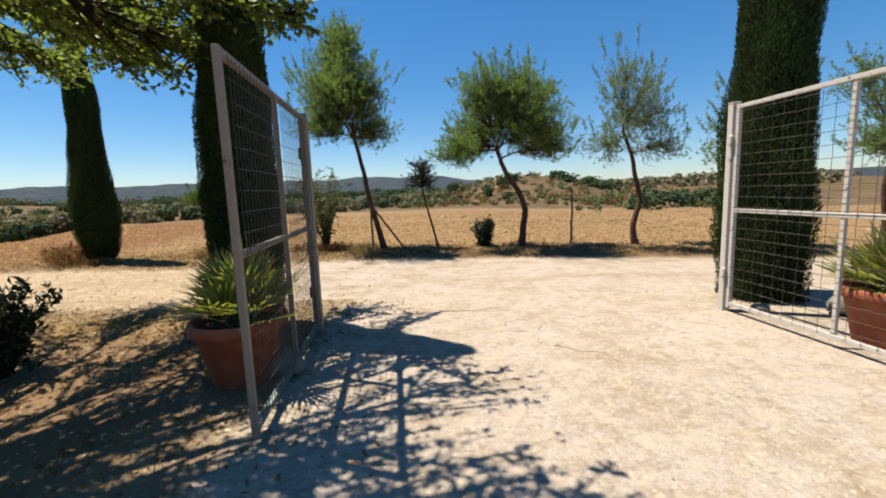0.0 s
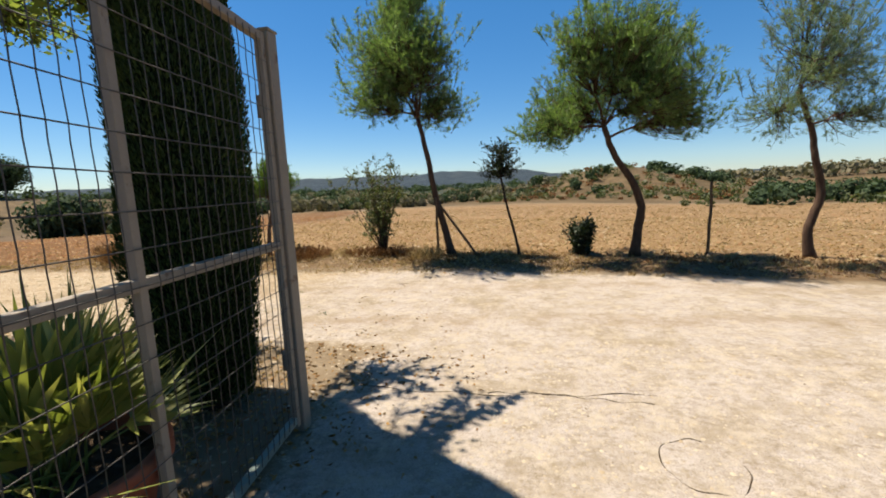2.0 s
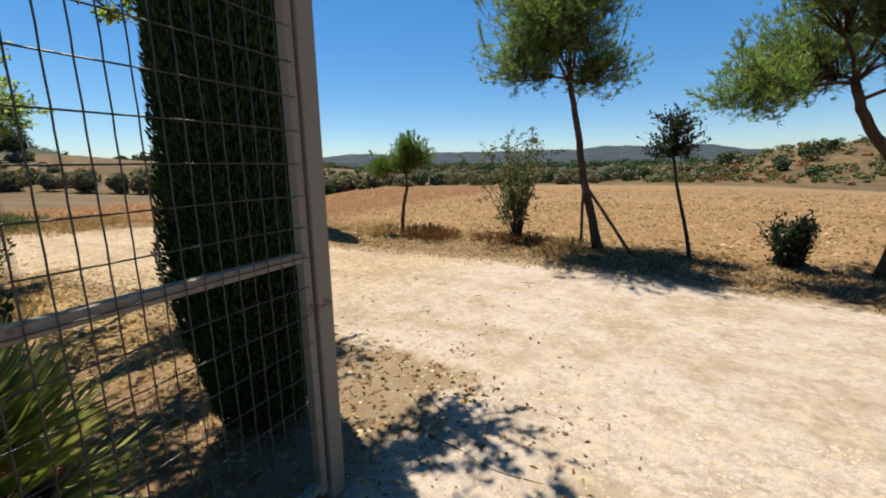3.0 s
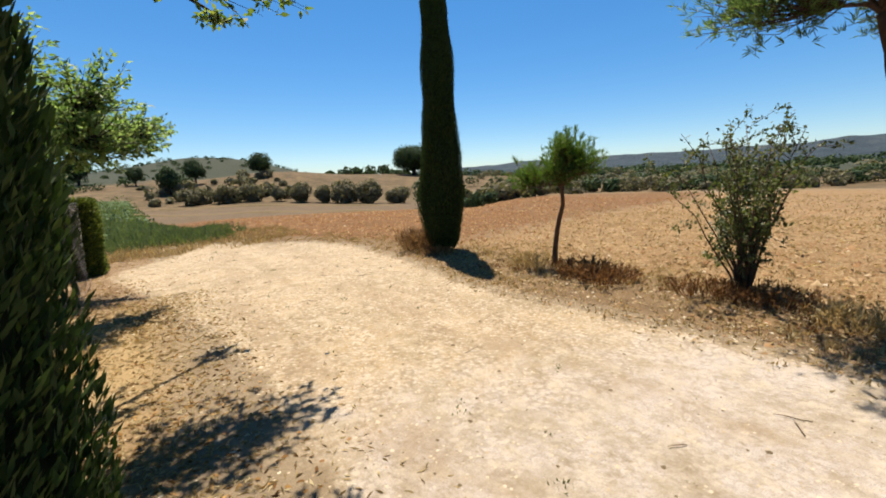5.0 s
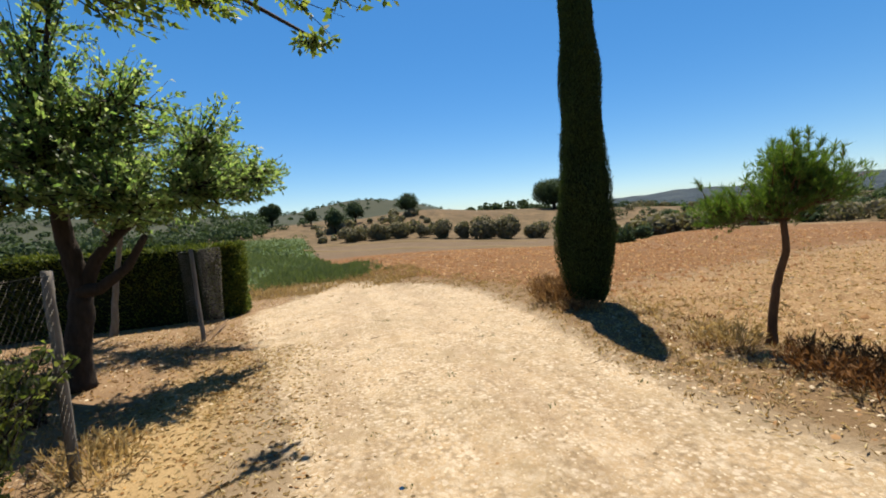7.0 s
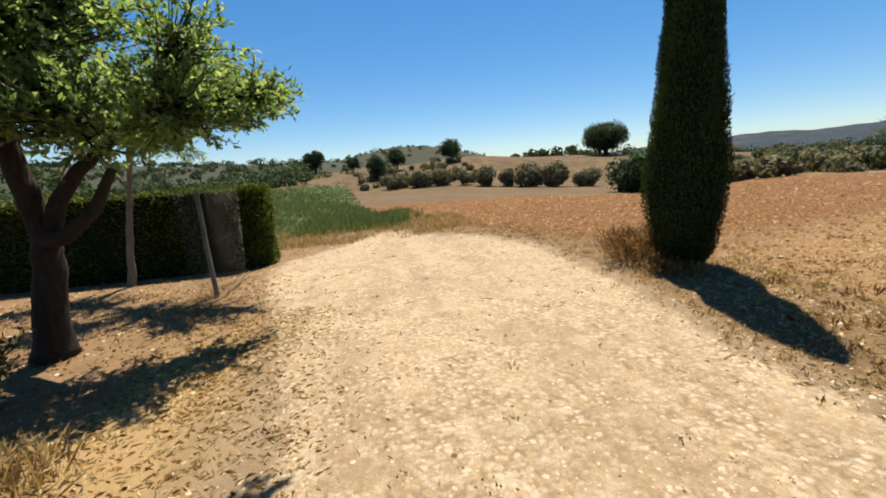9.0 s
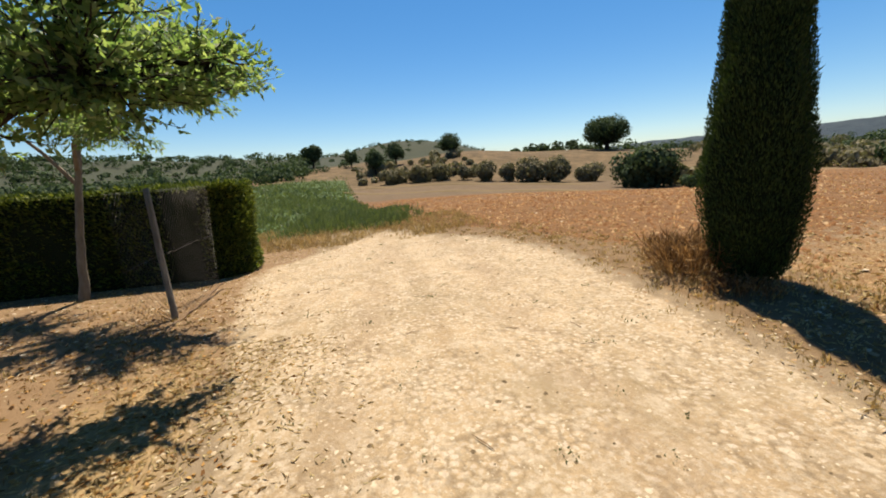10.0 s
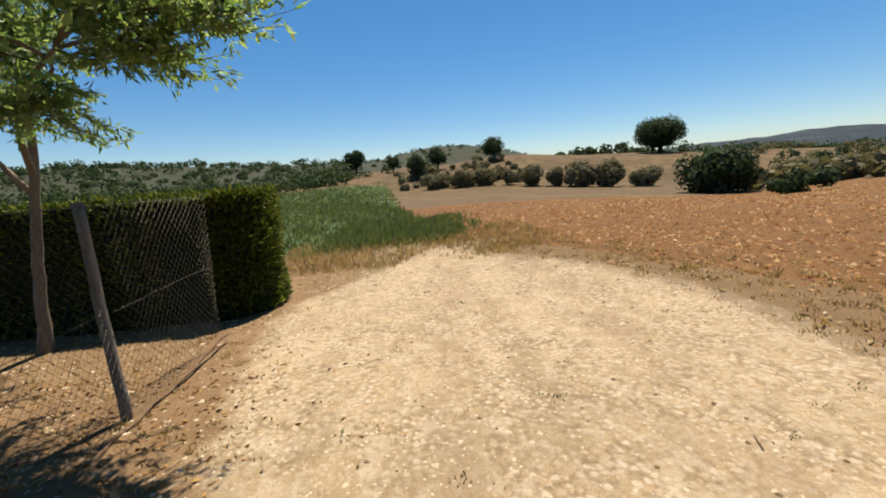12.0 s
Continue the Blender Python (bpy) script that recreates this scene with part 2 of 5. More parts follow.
def ground_mat():
    """Gravel, dirt, stubble, ploughed soil, crop and far land, mixed by the ground's own zones."""
    k = Mat("ground", 0.95, 0, 0.12)
    big, mid, fine = k.noise(0.35, 4), k.noise(3.2, 5, 0.6), k.noise(38, 5, 0.7)
    grit = k.noise(120, 3, 0.6)
    speck = k.node("ShaderNodeTexVoronoi", Scale=48.0)
    k.link(k.coords(), speck.inputs["Vector"])
    speck = speck.outputs["Color"]
    sp = k.maths("MULTIPLY", k.node("ShaderNodeSeparateColor").outputs[0], 1.0)
    k.link(speck, sp.node.inputs[0].links[0].from_node.inputs[0])

    def zone(name, soft=0.25):
        w = k.maths("ADD", k.attr(name), k.maths("MULTIPLY", k.maths("SUBTRACT", mid, 0.5), 0.9))
        w = k.maths("ADD", w, k.maths("MULTIPLY", k.maths("SUBTRACT", fine, 0.5), 0.5))
        return k.maths("DIVIDE", k.maths("SUBTRACT", w, 0.5 - soft / 2), soft, clamp=True)

    gravel = k.mix(fine, k.ramp(mid, [(0.3, (0.26, 0.182, 0.097)), (0.7, (0.339, 0.258, 0.163))]), (0.3, 0.218, 0.127))
    gravel = k.mix(k.ramp(sp, [(0.55, (0, 0, 0)), (0.9, (0.8, 0.8, 0.8))]), gravel, (0.38, 0.325, 0.24))
    gravel = k.mix(k.ramp(grit, [(0.34, (0.55, 0.55, 0.55)), (0.48, (0, 0, 0))]), gravel, (0.139, 0.095, 0.052))
    streak = k.noise(1.6, 5, 0.6, k.stretch(0.16, 1.0, 1.0))
    gravel = k.mix(k.ramp(streak, [(0.50, (0, 0, 0)), (0.68, (0.62, 0.62, 0.62))]), gravel, (0.16, 0.108, 0.057))
    pale = k.mix(fine, k.ramp(mid, [(0.3, (0.316, 0.268, 0.226)), (0.7, (0.37, 0.328, 0.289))]), (0.346, 0.304, 0.266))
    pale = k.mix(k.ramp(sp, [(0.0, (0.5, 0.5, 0.5)), (0.25, (0, 0, 0))]), pale, (0.217, 0.174, 0.117))
    pale = k.mix(k.ramp(grit, [(0.34, (0.75, 0.75, 0.75)), (0.48, (0, 0, 0))]), pale, (0.174, 0.134, 0.087))
    pale = k.mix(k.ramp(k.noise(9, 6, 0.75), [(0.52, (0, 0, 0)), (0.66, (0.75, 0.75, 0.75))]), pale, (0.25, 0.205, 0.145))
    gravel = k.mix(zone("pale", 0.5), gravel, pale)
    gravel = k.mix(k.ramp(k.noise(0.9, 7, 0.75), [(0.49, (0, 0, 0)), (0.66, (0.8, 0.8, 0.8))]), gravel, (0.19, 0.145, 0.085))
    gravel = k.mix(k.ramp(k.noise(7.5, 6, 0.8, k.stretch(0.7, 1.2, 1.0)), [(0.53, (0, 0, 0)), (0.66, (0.6, 0.6, 0.6))]), gravel, (0.143, 0.102, 0.057))
    gravel = k.mix(k.ramp(k.noise(2.6, 5, 0.7), [(0.50, (0, 0, 0)), (0.66, (0.55, 0.55, 0.55))]), gravel, (0.20, 0.155, 0.098))
    cells = k.node("ShaderNodeTexVoronoi", Scale=21.0)
    k.link(k.mix(0.06, k.coords(), k.noise(14, 3)), cells.inputs["Vector"])
    chance = k.node("ShaderNodeSeparateColor")
    k.link(cells.outputs["Color"], chance.inputs[0])
    patch = k.ramp(k.noise(1.7, 5, 0.7), [(0.38, (0, 0, 0)), (0.54, (1, 1, 1))])
    patch = k.maths("MULTIPLY", patch, k.maths("SUBTRACT", 1.0, k.maths("MULTIPLY", k.attr("pale"), 0.6)))
    stone = k.maths("MULTIPLY", k.ramp(chance.outputs[0], [(0.45, (0, 0, 0)), (0.62, (1, 1, 1))]), k.ramp(cells.outputs["Distance"], [(0.30, (1, 1, 1)), (0.46, (0, 0, 0))]))
    stone = k.maths("MULTIPLY", stone, patch)
    hollow = k.maths("MULTIPLY", k.ramp(cells.outputs["Distance"], [(0.48, (0, 0, 0)), (0.72, (0.7, 0.7, 0.7))]), patch)
    gravel = k.mix(hollow, gravel, (0.135, 0.098, 0.06))
    gravel = k.mix(k.maths("MULTIPLY", stone, 0.8), gravel, k.ramp(chance.outputs[1], [(0.0, (0.30, 0.245, 0.18)), (1.0, (0.42, 0.365, 0.285))]))
    gravel = k.mix(k.ramp(k.noise(5.5, 6, 0.75), [(0.50, (0, 0, 0)), (0.64, (0.65, 0.65, 0.65))]), gravel, (0.37, 0.31, 0.225))
    dirt = k.mix(fine, k.ramp(mid, [(0.3, (0.118, 0.083, 0.049)), (0.7, (0.212, 0.166, 0.111))]), (0.162, 0.119, 0.072))
    # brown littered soil, its brown pushed further to warm the blue tree shade
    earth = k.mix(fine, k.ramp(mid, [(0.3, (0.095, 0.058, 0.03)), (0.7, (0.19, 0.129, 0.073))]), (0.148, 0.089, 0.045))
    verge = k.mix(fine, k.ramp(mid, [(0.3, (0.073, 0.043, 0.022)), (0.7, (0.148, 0.097, 0.049))]), (0.117, 0.074, 0.037))
    stub = k.mix(fine, k.ramp(mid, [(0.3, (0.074, 0.039, 0.016)), (0.7, (0.172, 0.103, 0.044))]), (0.135, 0.071, 0.027))
    stub = k.mix(k.ramp(sp, [(0.60, (0, 0, 0)), (0.85, (0.8, 0.8, 0.8))]), stub, (0.247, 0.179, 0.096))
    stub = k.mix(k.ramp(k.noise(1.1, 6, 0.75), [(0.50, (0, 0, 0)), (0.66, (0.65, 0.65, 0.65))]), stub, (0.24, 0.158, 0.078))
    plough = k.mix(fine, k.ramp(mid, [(0.3, (0.047, 0.021, 0.008)), (0.7, (0.145, 0.075, 0.028))]), (0.102, 0.048, 0.017))
    green = k.mix(fine, k.ramp(mid, [(0.3, (0.028, 0.049, 0.015)), (0.7, (0.052, 0.076, 0.025))]), (0.039, 0.06, 0.021))
    wide = k.noise(0.035, 6, 0.6)
    far = k.mix(k.noise(0.5, 5, 0.7), k.ramp(wide, [(0.35, (0.087, 0.054, 0.026)), (0.5, (0.143, 0.098, 0.05)), (0.65, (0.078, 0.059, 0.028))]), (0.095, 0.065, 0.035))
    far = k.mix(k.ramp(k.noise(0.28, 7, 0.75), [(0.40, (0, 0, 0)), (0.56, (0.85, 0.85, 0.85))]), far, (0.052, 0.037, 0.018))
    wood = k.mix(k.noise(0.12, 6, 0.75), (0.017, 0.024, 0.015), (0.042, 0.044, 0.028))
    c = dirt
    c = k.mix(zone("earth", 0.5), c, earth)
    c = k.mix(zone("gravel"), c, gravel)
    c = k.mix(k.maths("MULTIPLY", k.attr("rut"), k.maths("MULTIPLY", k.ramp(k.noise(1.3, 5, 0.7), [(0.40, (0, 0, 0)), (0.62, (1, 1, 1))]), 0.65)), c, (0.19, 0.135, 0.083))
    c = k.mix(k.maths("MULTIPLY", zone("strewn", 0.6), 0.8), c, k.mix(fine, (0.17, 0.11, 0.045), (0.36, 0.26, 0.125)))
    c = k.mix(zone("verge"), c, verge)
    c = k.mix(zone("stubble"), c, stub)
    c = k.mix(zone("plough"), c, plough)
    c = k.mix(k.maths("MULTIPLY", big, 0.22), c, (0.148, 0.113, 0.069))
    c = k.mix(zone("green"), c, green)
    c = k.mix(zone("far"), c, far)
    c = k.mix(zone("fallow", 0.4), c, k.mix(k.noise(0.6, 5, 0.7, k.stretch(0.4, 1.0, 1.0)), (0.055, 0.038, 0.022), (0.115, 0.08, 0.046)))
    c = k.mix(zone("wood"), c, wood)
    k.color(c)
    h = k.maths("ADD", k.maths("MULTIPLY", fine, 0.5), k.maths("MULTIPLY", mid, 1.0))
    h = k.maths("ADD", h, k.maths("MULTIPLY", grit, 0.2))
    h = k.maths("ADD", h, k.maths("MULTIPLY", stone, 0.07))
    return k.bump(h, 0.8, 0.03).m


MGROUND = ground_mat()


# ---------------- mesh helpers ----------------
RNG = np.random.default_rng(7)


def mesh(name, V, F, mat, smooth=False):
    """A mesh from an array of points and an array of faces of one size, or from a list of such pairs."""
    if isinstance(V, list):
        pts, fcs, off = [], [], 0
        for v, f in V:
            pts.append(v)
            fcs.append(np.asarray(f) + off)
            off += len(v)
        V, F = np.concatenate(pts), np.concatenate(fcs)
    V, F = np.asarray(V, dtype=np.float32), np.asarray(F, dtype=np.int32)
    me = bpy.data.meshes.new(name)
    me.vertices.add(len(V))
    me.vertices.foreach_set("co", V.ravel())
    me.loops.add(F.size)
    me.loops.foreach_set("vertex_index", F.ravel())
    me.polygons.add(len(F))
    me.polygons.foreach_set("loop_start", np.arange(len(F), dtype=np.int32) * F.shape[1])
    if smooth:
        me.polygons.foreach_set("use_smooth", np.ones(len(F), dtype=bool))
    me.update(calc_edges=True)
    me.materials.append(mat)
    return me


def from_bm(name, bm, mat, smooth=False):
    me = bpy.data.meshes.new(name)
    bm.to_mesh(me)
    bm.free()
    me.materials.append(mat)
    if smooth:
        me.polygons.foreach_set("use_smooth", np.ones(len(me.polygons), dtype=bool))
    return me


def thing(name, at, label, category, group="", kind=""):
    ob = new(name)
    ob.location = at
    return tagged(ob, label, category, group, kind)


def part(name, me, parent, label=""):
    ob = new(name, me)
    ob.parent = parent
    if label:
        tagged(ob, label)
    return ob


def tube(P, R, n=6):
    """A closed tapered tube along the points P with radii R, as quads."""
    P, R = np.asarray(P, float), np.asarray(R, float)
    T = np.gradient(P, axis=0)
    T /= np.linalg.norm(T, axis=1)[:, None] + 1e-9
    ref = np.array([0.0, 0, 1]) if abs(T[0][2]) < 0.8 else np.array([1.0, 0, 0])
    A = np.cross(T, ref)
    A /= np.linalg.norm(A, axis=1)[:, None] + 1e-9
    B = np.cross(T, A)
    a = np.linspace(0, 2 * np.pi, n, endpoint=False)
    V = P[:, None] + R[:, None, None] * (np.cos(a)[None, :, None] * A[:, None] + np.sin(a)[None, :, None] * B[:, None])
    V = V.reshape(-1, 3)
    i = np.arange(len(P) - 1)[:, None] * n
    j = np.arange(n)[None]
    F = np.stack([i + j, i + (j + 1) % n, i + n + (j + 1) % n, i + n + j], -1).reshape(-1, 4)
    V = np.concatenate([V, [P[0], P[-1]]])
    e = len(P) * n
    caps = []
    for q in range(0, n, 2):
        caps.append([e, (q + 2) % n, (q + 1) % n, q])
        caps.append([e + 1, e - n + q, e - n + (q + 1) % n, e - n + (q + 2) % n])
    return V, np.concatenate([F, np.array(caps)])


def bend(a, b, sag, n=5, wob=0.0):
    """Points from a to b, bowed by sag (a vector) in the middle, a little uneven."""
    s = np.linspace(0, 1, n)[:, None]
    P = np.asarray(a) * (1 - s) + np.asarray(b) * s + np.asarray(sag) * (4 * s * (1 - s))
    if wob:
        P[1:-1] += RNG.normal(0, wob, (n - 2, 3))
    return P


def unit(v):
    return v / (np.linalg.norm(v, axis=-1, keepdims=True) + 1e-9)


def leaves(P, D, length, width, fold=0.25):
    """Folded leaves with base points P along directions D, as one quad each."""
    n = len(P)
    D = unit(D)
    S = unit(np.cross(D, RNG.normal(size=(n, 3))))
    N = np.cross(D, S)
    L = (length * RNG.uniform(0.65, 1.25, n))[:, None]
    W = (width * RNG.uniform(0.7, 1.2, n))[:, None]
    V = np.stack([P, P + D * L * 0.45 + S * W * 0.5 + N * W * fold, P + D * L, P + D * L * 0.45 - S * W * 0.5 + N * W * fold], 1)
    return V.reshape(-1, 3), np.arange(4 * n).reshape(-1, 4)


def needles(P, D, count, length, width, spread):
    """Tufts of needles: count thin blades at each point, fanned about D."""
    P, D = np.repeat(P, count, 0), np.repeat(unit(D), count, 0)
    D = unit(D + RNG.normal(0, spread, D.shape))
    return leaves(P, D, length, width, 0.1)


def plates(P, N, size):
    """Small diamond plates lying along a surface with normals N, for far foliage."""
    n = len(P)
    N = unit(unit(N) + RNG.normal(0, 0.38, (n, 3)))
    A = unit(np.cross(N, RNG.normal(size=(n, 3))))
    B = np.cross(N, A)
    q = (size * RNG.uniform(0.6, 1.2, n))[:, None]
    V = np.stack([P + A * q, P + B * q * 0.75, P - A * q, P - B * q * 0.75], 1)
    return V.reshape(-1, 3), np.arange(4 * n).reshape(-1, 4)


def in_ball(n, power=0.45):
    v = unit(RNG.normal(size=(n, 3)))
    return v * (RNG.uniform(0, 1, n) ** power)[:, None]


def smoothstep(a, b, x):
    u = np.clip((x - a) / (b - a), 0, 1)
    return u * u * (3 - 2 * u)


def build_tree(name, at, trunk, r0, r1, lobes, bark, leafmat, label, category, leaf=(0.06, 0.025, 9), needle=None, group="", trunk_sides=10, up=0.3, droop=0.0, trunk_label="", forks=(), shoots=0):
    """A tree at its foot. trunk: points above the foot; lobes: (x, y, z, rx, ry, rz, twigs) of the crown.
    leaf: length, width, count along a twig; needle: length, width, blades per tuft, tufts per twig, spread."""
    ob = thing(name, at, label, category, group)
    tp = np.asarray(trunk, float)
    s = np.linspace(0, len(tp) - 1, len(tp) * 4)
    tp = np.stack([np.interp(s, np.arange(len(tp)), tp[:, q]) for q in range(3)], 1)
    for _ in range(2):
        tp[1:-1] = (tp[:-2] + 2 * tp[1:-1] + tp[2:]) / 4
    rad = np.linspace(r0, r1, len(tp))
    rad[:3] *= (1.35, 1.18, 1.06)
    limbs, P, D = [], [], []
    wood = [tube(tp + RNG.normal(0, r0 * 0.06, tp.shape) * (np.arange(len(tp)) > 0)[:, None], rad, trunk_sides)]
    cut = int(len(tp) * 0.62)
    sources = [tp[cut:]]
    for fork in forks:
        q = np.asarray(fork, float)
        u = np.linspace(0, len(q) - 1, len(q) * 4)
        q = np.stack([np.interp(u, np.arange(len(q)), q[:, c]) for c in range(3)], 1)
        wood.append(tube(q, np.linspace(r1 * 1.15, r1 * 0.5, len(q)), 8))
        sources.append(q[2:])
    sources = np.concatenate(sources)
    for cx, cy, cz, rx, ry, rz, n in lobes:
        c = np.array([cx, cy, cz])
        src = sources[int(np.argmin(np.linalg.norm(sources - c, axis=1)))]
        size = max(rx, ry, rz)
        limb = bend(src, c, (0, 0, 0.10 * np.linalg.norm(c - src) - 0.10), 7, 0.03 * size)
        lr = max(0.012, r1 * 0.55)
        lo = int(np.clip(7 - 10.5 * size / (np.linalg.norm(c - src) + 0.01), 2, 6))
        bough = [tube(limb, np.linspace(lr, lr * 0.35, 7), 5)]
        limbs.append(bough)
        ends = c + in_ball(n) * (rx, ry, rz)
        ends[:, 2] -= droop * np.linalg.norm((ends - c)[:, :2], axis=1)
        for e in ends:
            q = limb[RNG.integers(lo, 7)]
            tw = bend(q, e, (0, 0, -0.06 * np.linalg.norm(e - q)), 4, 0.02)
            bough.append(tube(tw, np.linspace(lr * 0.3 + 0.002, 0.002, 4), 3))
            way = unit(e - q)
            if needle:
                k = needle[3]
                f = RNG.uniform(0.45, 1.0, k)[:, None]
                P.append(q + (e - q) * f + RNG.normal(0, needle[0] * 0.5, (k, 3)))
                D.append(np.tile(way * 0.7, (k, 1)) + (0, 0, up) + RNG.normal(0, 0.35, (k, 3)))
            else:
                k = leaf[2]
                f = RNG.uniform(0.30, 1.0, k)
                g = np.stack([np.interp(f * 3, np.arange(4), tw[:, c]) for c in range(3)], 1)
                P.append(g + RNG.normal(0, leaf[0] * 0.22, (k, 3)))
                D.append(np.tile(way * 0.55, (k, 1)) + (0, 0, up) + RNG.normal(0, 0.55, (k, 3)))
        for _ in range(int(shoots * n)):
            v = unit(RNG.normal(size=3) + (0, 0, 0.55))
            o = c + v * np.array([rx, ry, rz]) * RNG.uniform(0.75, 1.0)
            way = unit(v * 0.55 + np.array([0, 0, 0.9]) + RNG.normal(0, 0.15, 3))
            ln = RNG.uniform(0.18, 0.4) * min(1.0, size / 0.8)
            bough.append(tube(bend(o - way * 0.1, o + way * ln, (0, 0, 0), 3), (0.006, 0.005, 0.003), 3))
            f = np.linspace(0, 1, 9)[:, None]
            P.append(o + way * ln * f)
            D.append(np.tile(way * 0.9, (9, 1)) + RNG.normal(0, 0.25, (9, 3)))
    P, D = np.concatenate(P), np.concatenate(D)
    part("trunk", mesh("trunk", wood, None, bark, True), ob, trunk_label)
    for bough in limbs:
        part("limb", mesh("limb", bough, None, bark, True), ob)
    crown = needles(P, D, needle[2], needle[0], needle[1], needle[4]) if needle else leaves(P, D, leaf[0], leaf[1])
    part("crown", mesh("crown", *crown, leafmat), ob)
    return ob


# ---------------- the lie of the land ----------------
CX, CY = -5.0, 6.5
# bearing from +y towards -x (degrees), half-width, distance, half-depth, height
HILLS = [(-15, 11, 88, 26, 5.4), (8, 16, 190, 60, 1.6), (-42, 16, 150, 60, 2.5), (58, 16, 150, 50, 3.6), (83, 12, 330, 110, 22.0),
         (104, 16, 260, 110, 9.0), (126, 16, 240, 110, 14.0), (76, 10, 120, 40, 4.5), (94, 10, 150, 60, 4.5), (28, 18, 260, 80, 2.0)]


def land(x, y):
    x, y = np.asarray(x, float), np.asarray(y, float)
    r = np.hypot(x - CX, y - CY)
    az = np.degrees(np.arctan2(-(x - CX), y - CY))
    z = -0.75 * smoothstep(13, 48, y) * (1 - smoothstep(60, 130, r))
    z += -0.05 * np.clip(-x - 10, 0, 5) * smoothstep(9.5, 7.0, y) * (1 - smoothstep(20, 60, r))
    z += -0.03 * np.clip(x - 2, 0, 12) * smoothstep(6, 10, y)
    z += 0.10 * np.exp(-((x + 4.3) / 2.4) ** 2) * smoothstep(8.8, 10.3, y) * (1 - smoothstep(13, 20, y))
    z += 0.04 * smoothstep(9.0, 10.2, y) * (1 - smoothstep(14, 24, y)) * smoothstep(-14, -8, x)
    for b, w, d, dw, h in HILLS:
        da = (az - b + 180) % 360 - 180
        z += h * np.exp(-(da / w) ** 2) * np.exp(-(np.log(np.maximum(r, 1) / d) / (dw / d)) ** 2) * smoothstep(35, 75, r)
    z -= 1.3 * smoothstep(16, 46, r) * (1 - smoothstep(78, 125, r)) * smoothstep(38, 52, az) * (1 - smoothstep(88, 102, az))
    z += smoothstep(40, 160, r) * 0.9 * (np.sin(x * 0.045 + 1.3) * np.sin(y * 0.038) + 0.4 * np.sin(x * 0.11) * np.cos(y * 0.13))
    return z


def build_ground():
    nr, na = 215, 520
    rr = np.concatenate([np.linspace(0.02, 16, 125), 16 * (2600 / 16) ** np.linspace(0.017, 1, nr - 125)])
    a = np.linspace(0, 2 * np.pi, na, endpoint=False)
    X = CX + rr[:, None] * np.sin(a)[None]
    Y = CY + rr[:, None] * np.cos(a)[None]
    Z = land(X, Y)
    gravel, other = zones(X, Y)
    rough = RNG.normal(0, 1, X.shape)
    near = ((1 - smoothstep(14, 60, rr)) * smoothstep(0.2, 5, rr))[:, None]
    Z = Z + rough * near * (0.0015 + 0.002 * (1 - gravel) + 0.018 * np.clip(other["stubble"] + other["plough"], 0, 1) + 0.006 * other["verge"])
    V = np.stack([X, Y, Z], -1).reshape(-1, 3)
    i = np.arange(nr - 1)[:, None] * na
    j = np.arange(na)[None]
    F = np.stack([i + j, i + na + j, i + na + (j + 1) % na, i + (j + 1) % na], -1).reshape(-1, 4)
    me = mesh("ground", V, F[:, ::-1], MGROUND, True)
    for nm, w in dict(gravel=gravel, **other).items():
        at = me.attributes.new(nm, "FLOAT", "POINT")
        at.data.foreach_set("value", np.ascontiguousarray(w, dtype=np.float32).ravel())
    return tagged(new("ground", me), "pale gravel yard, dirt lane and dry farmland under full sun", "ground", kind="structure")


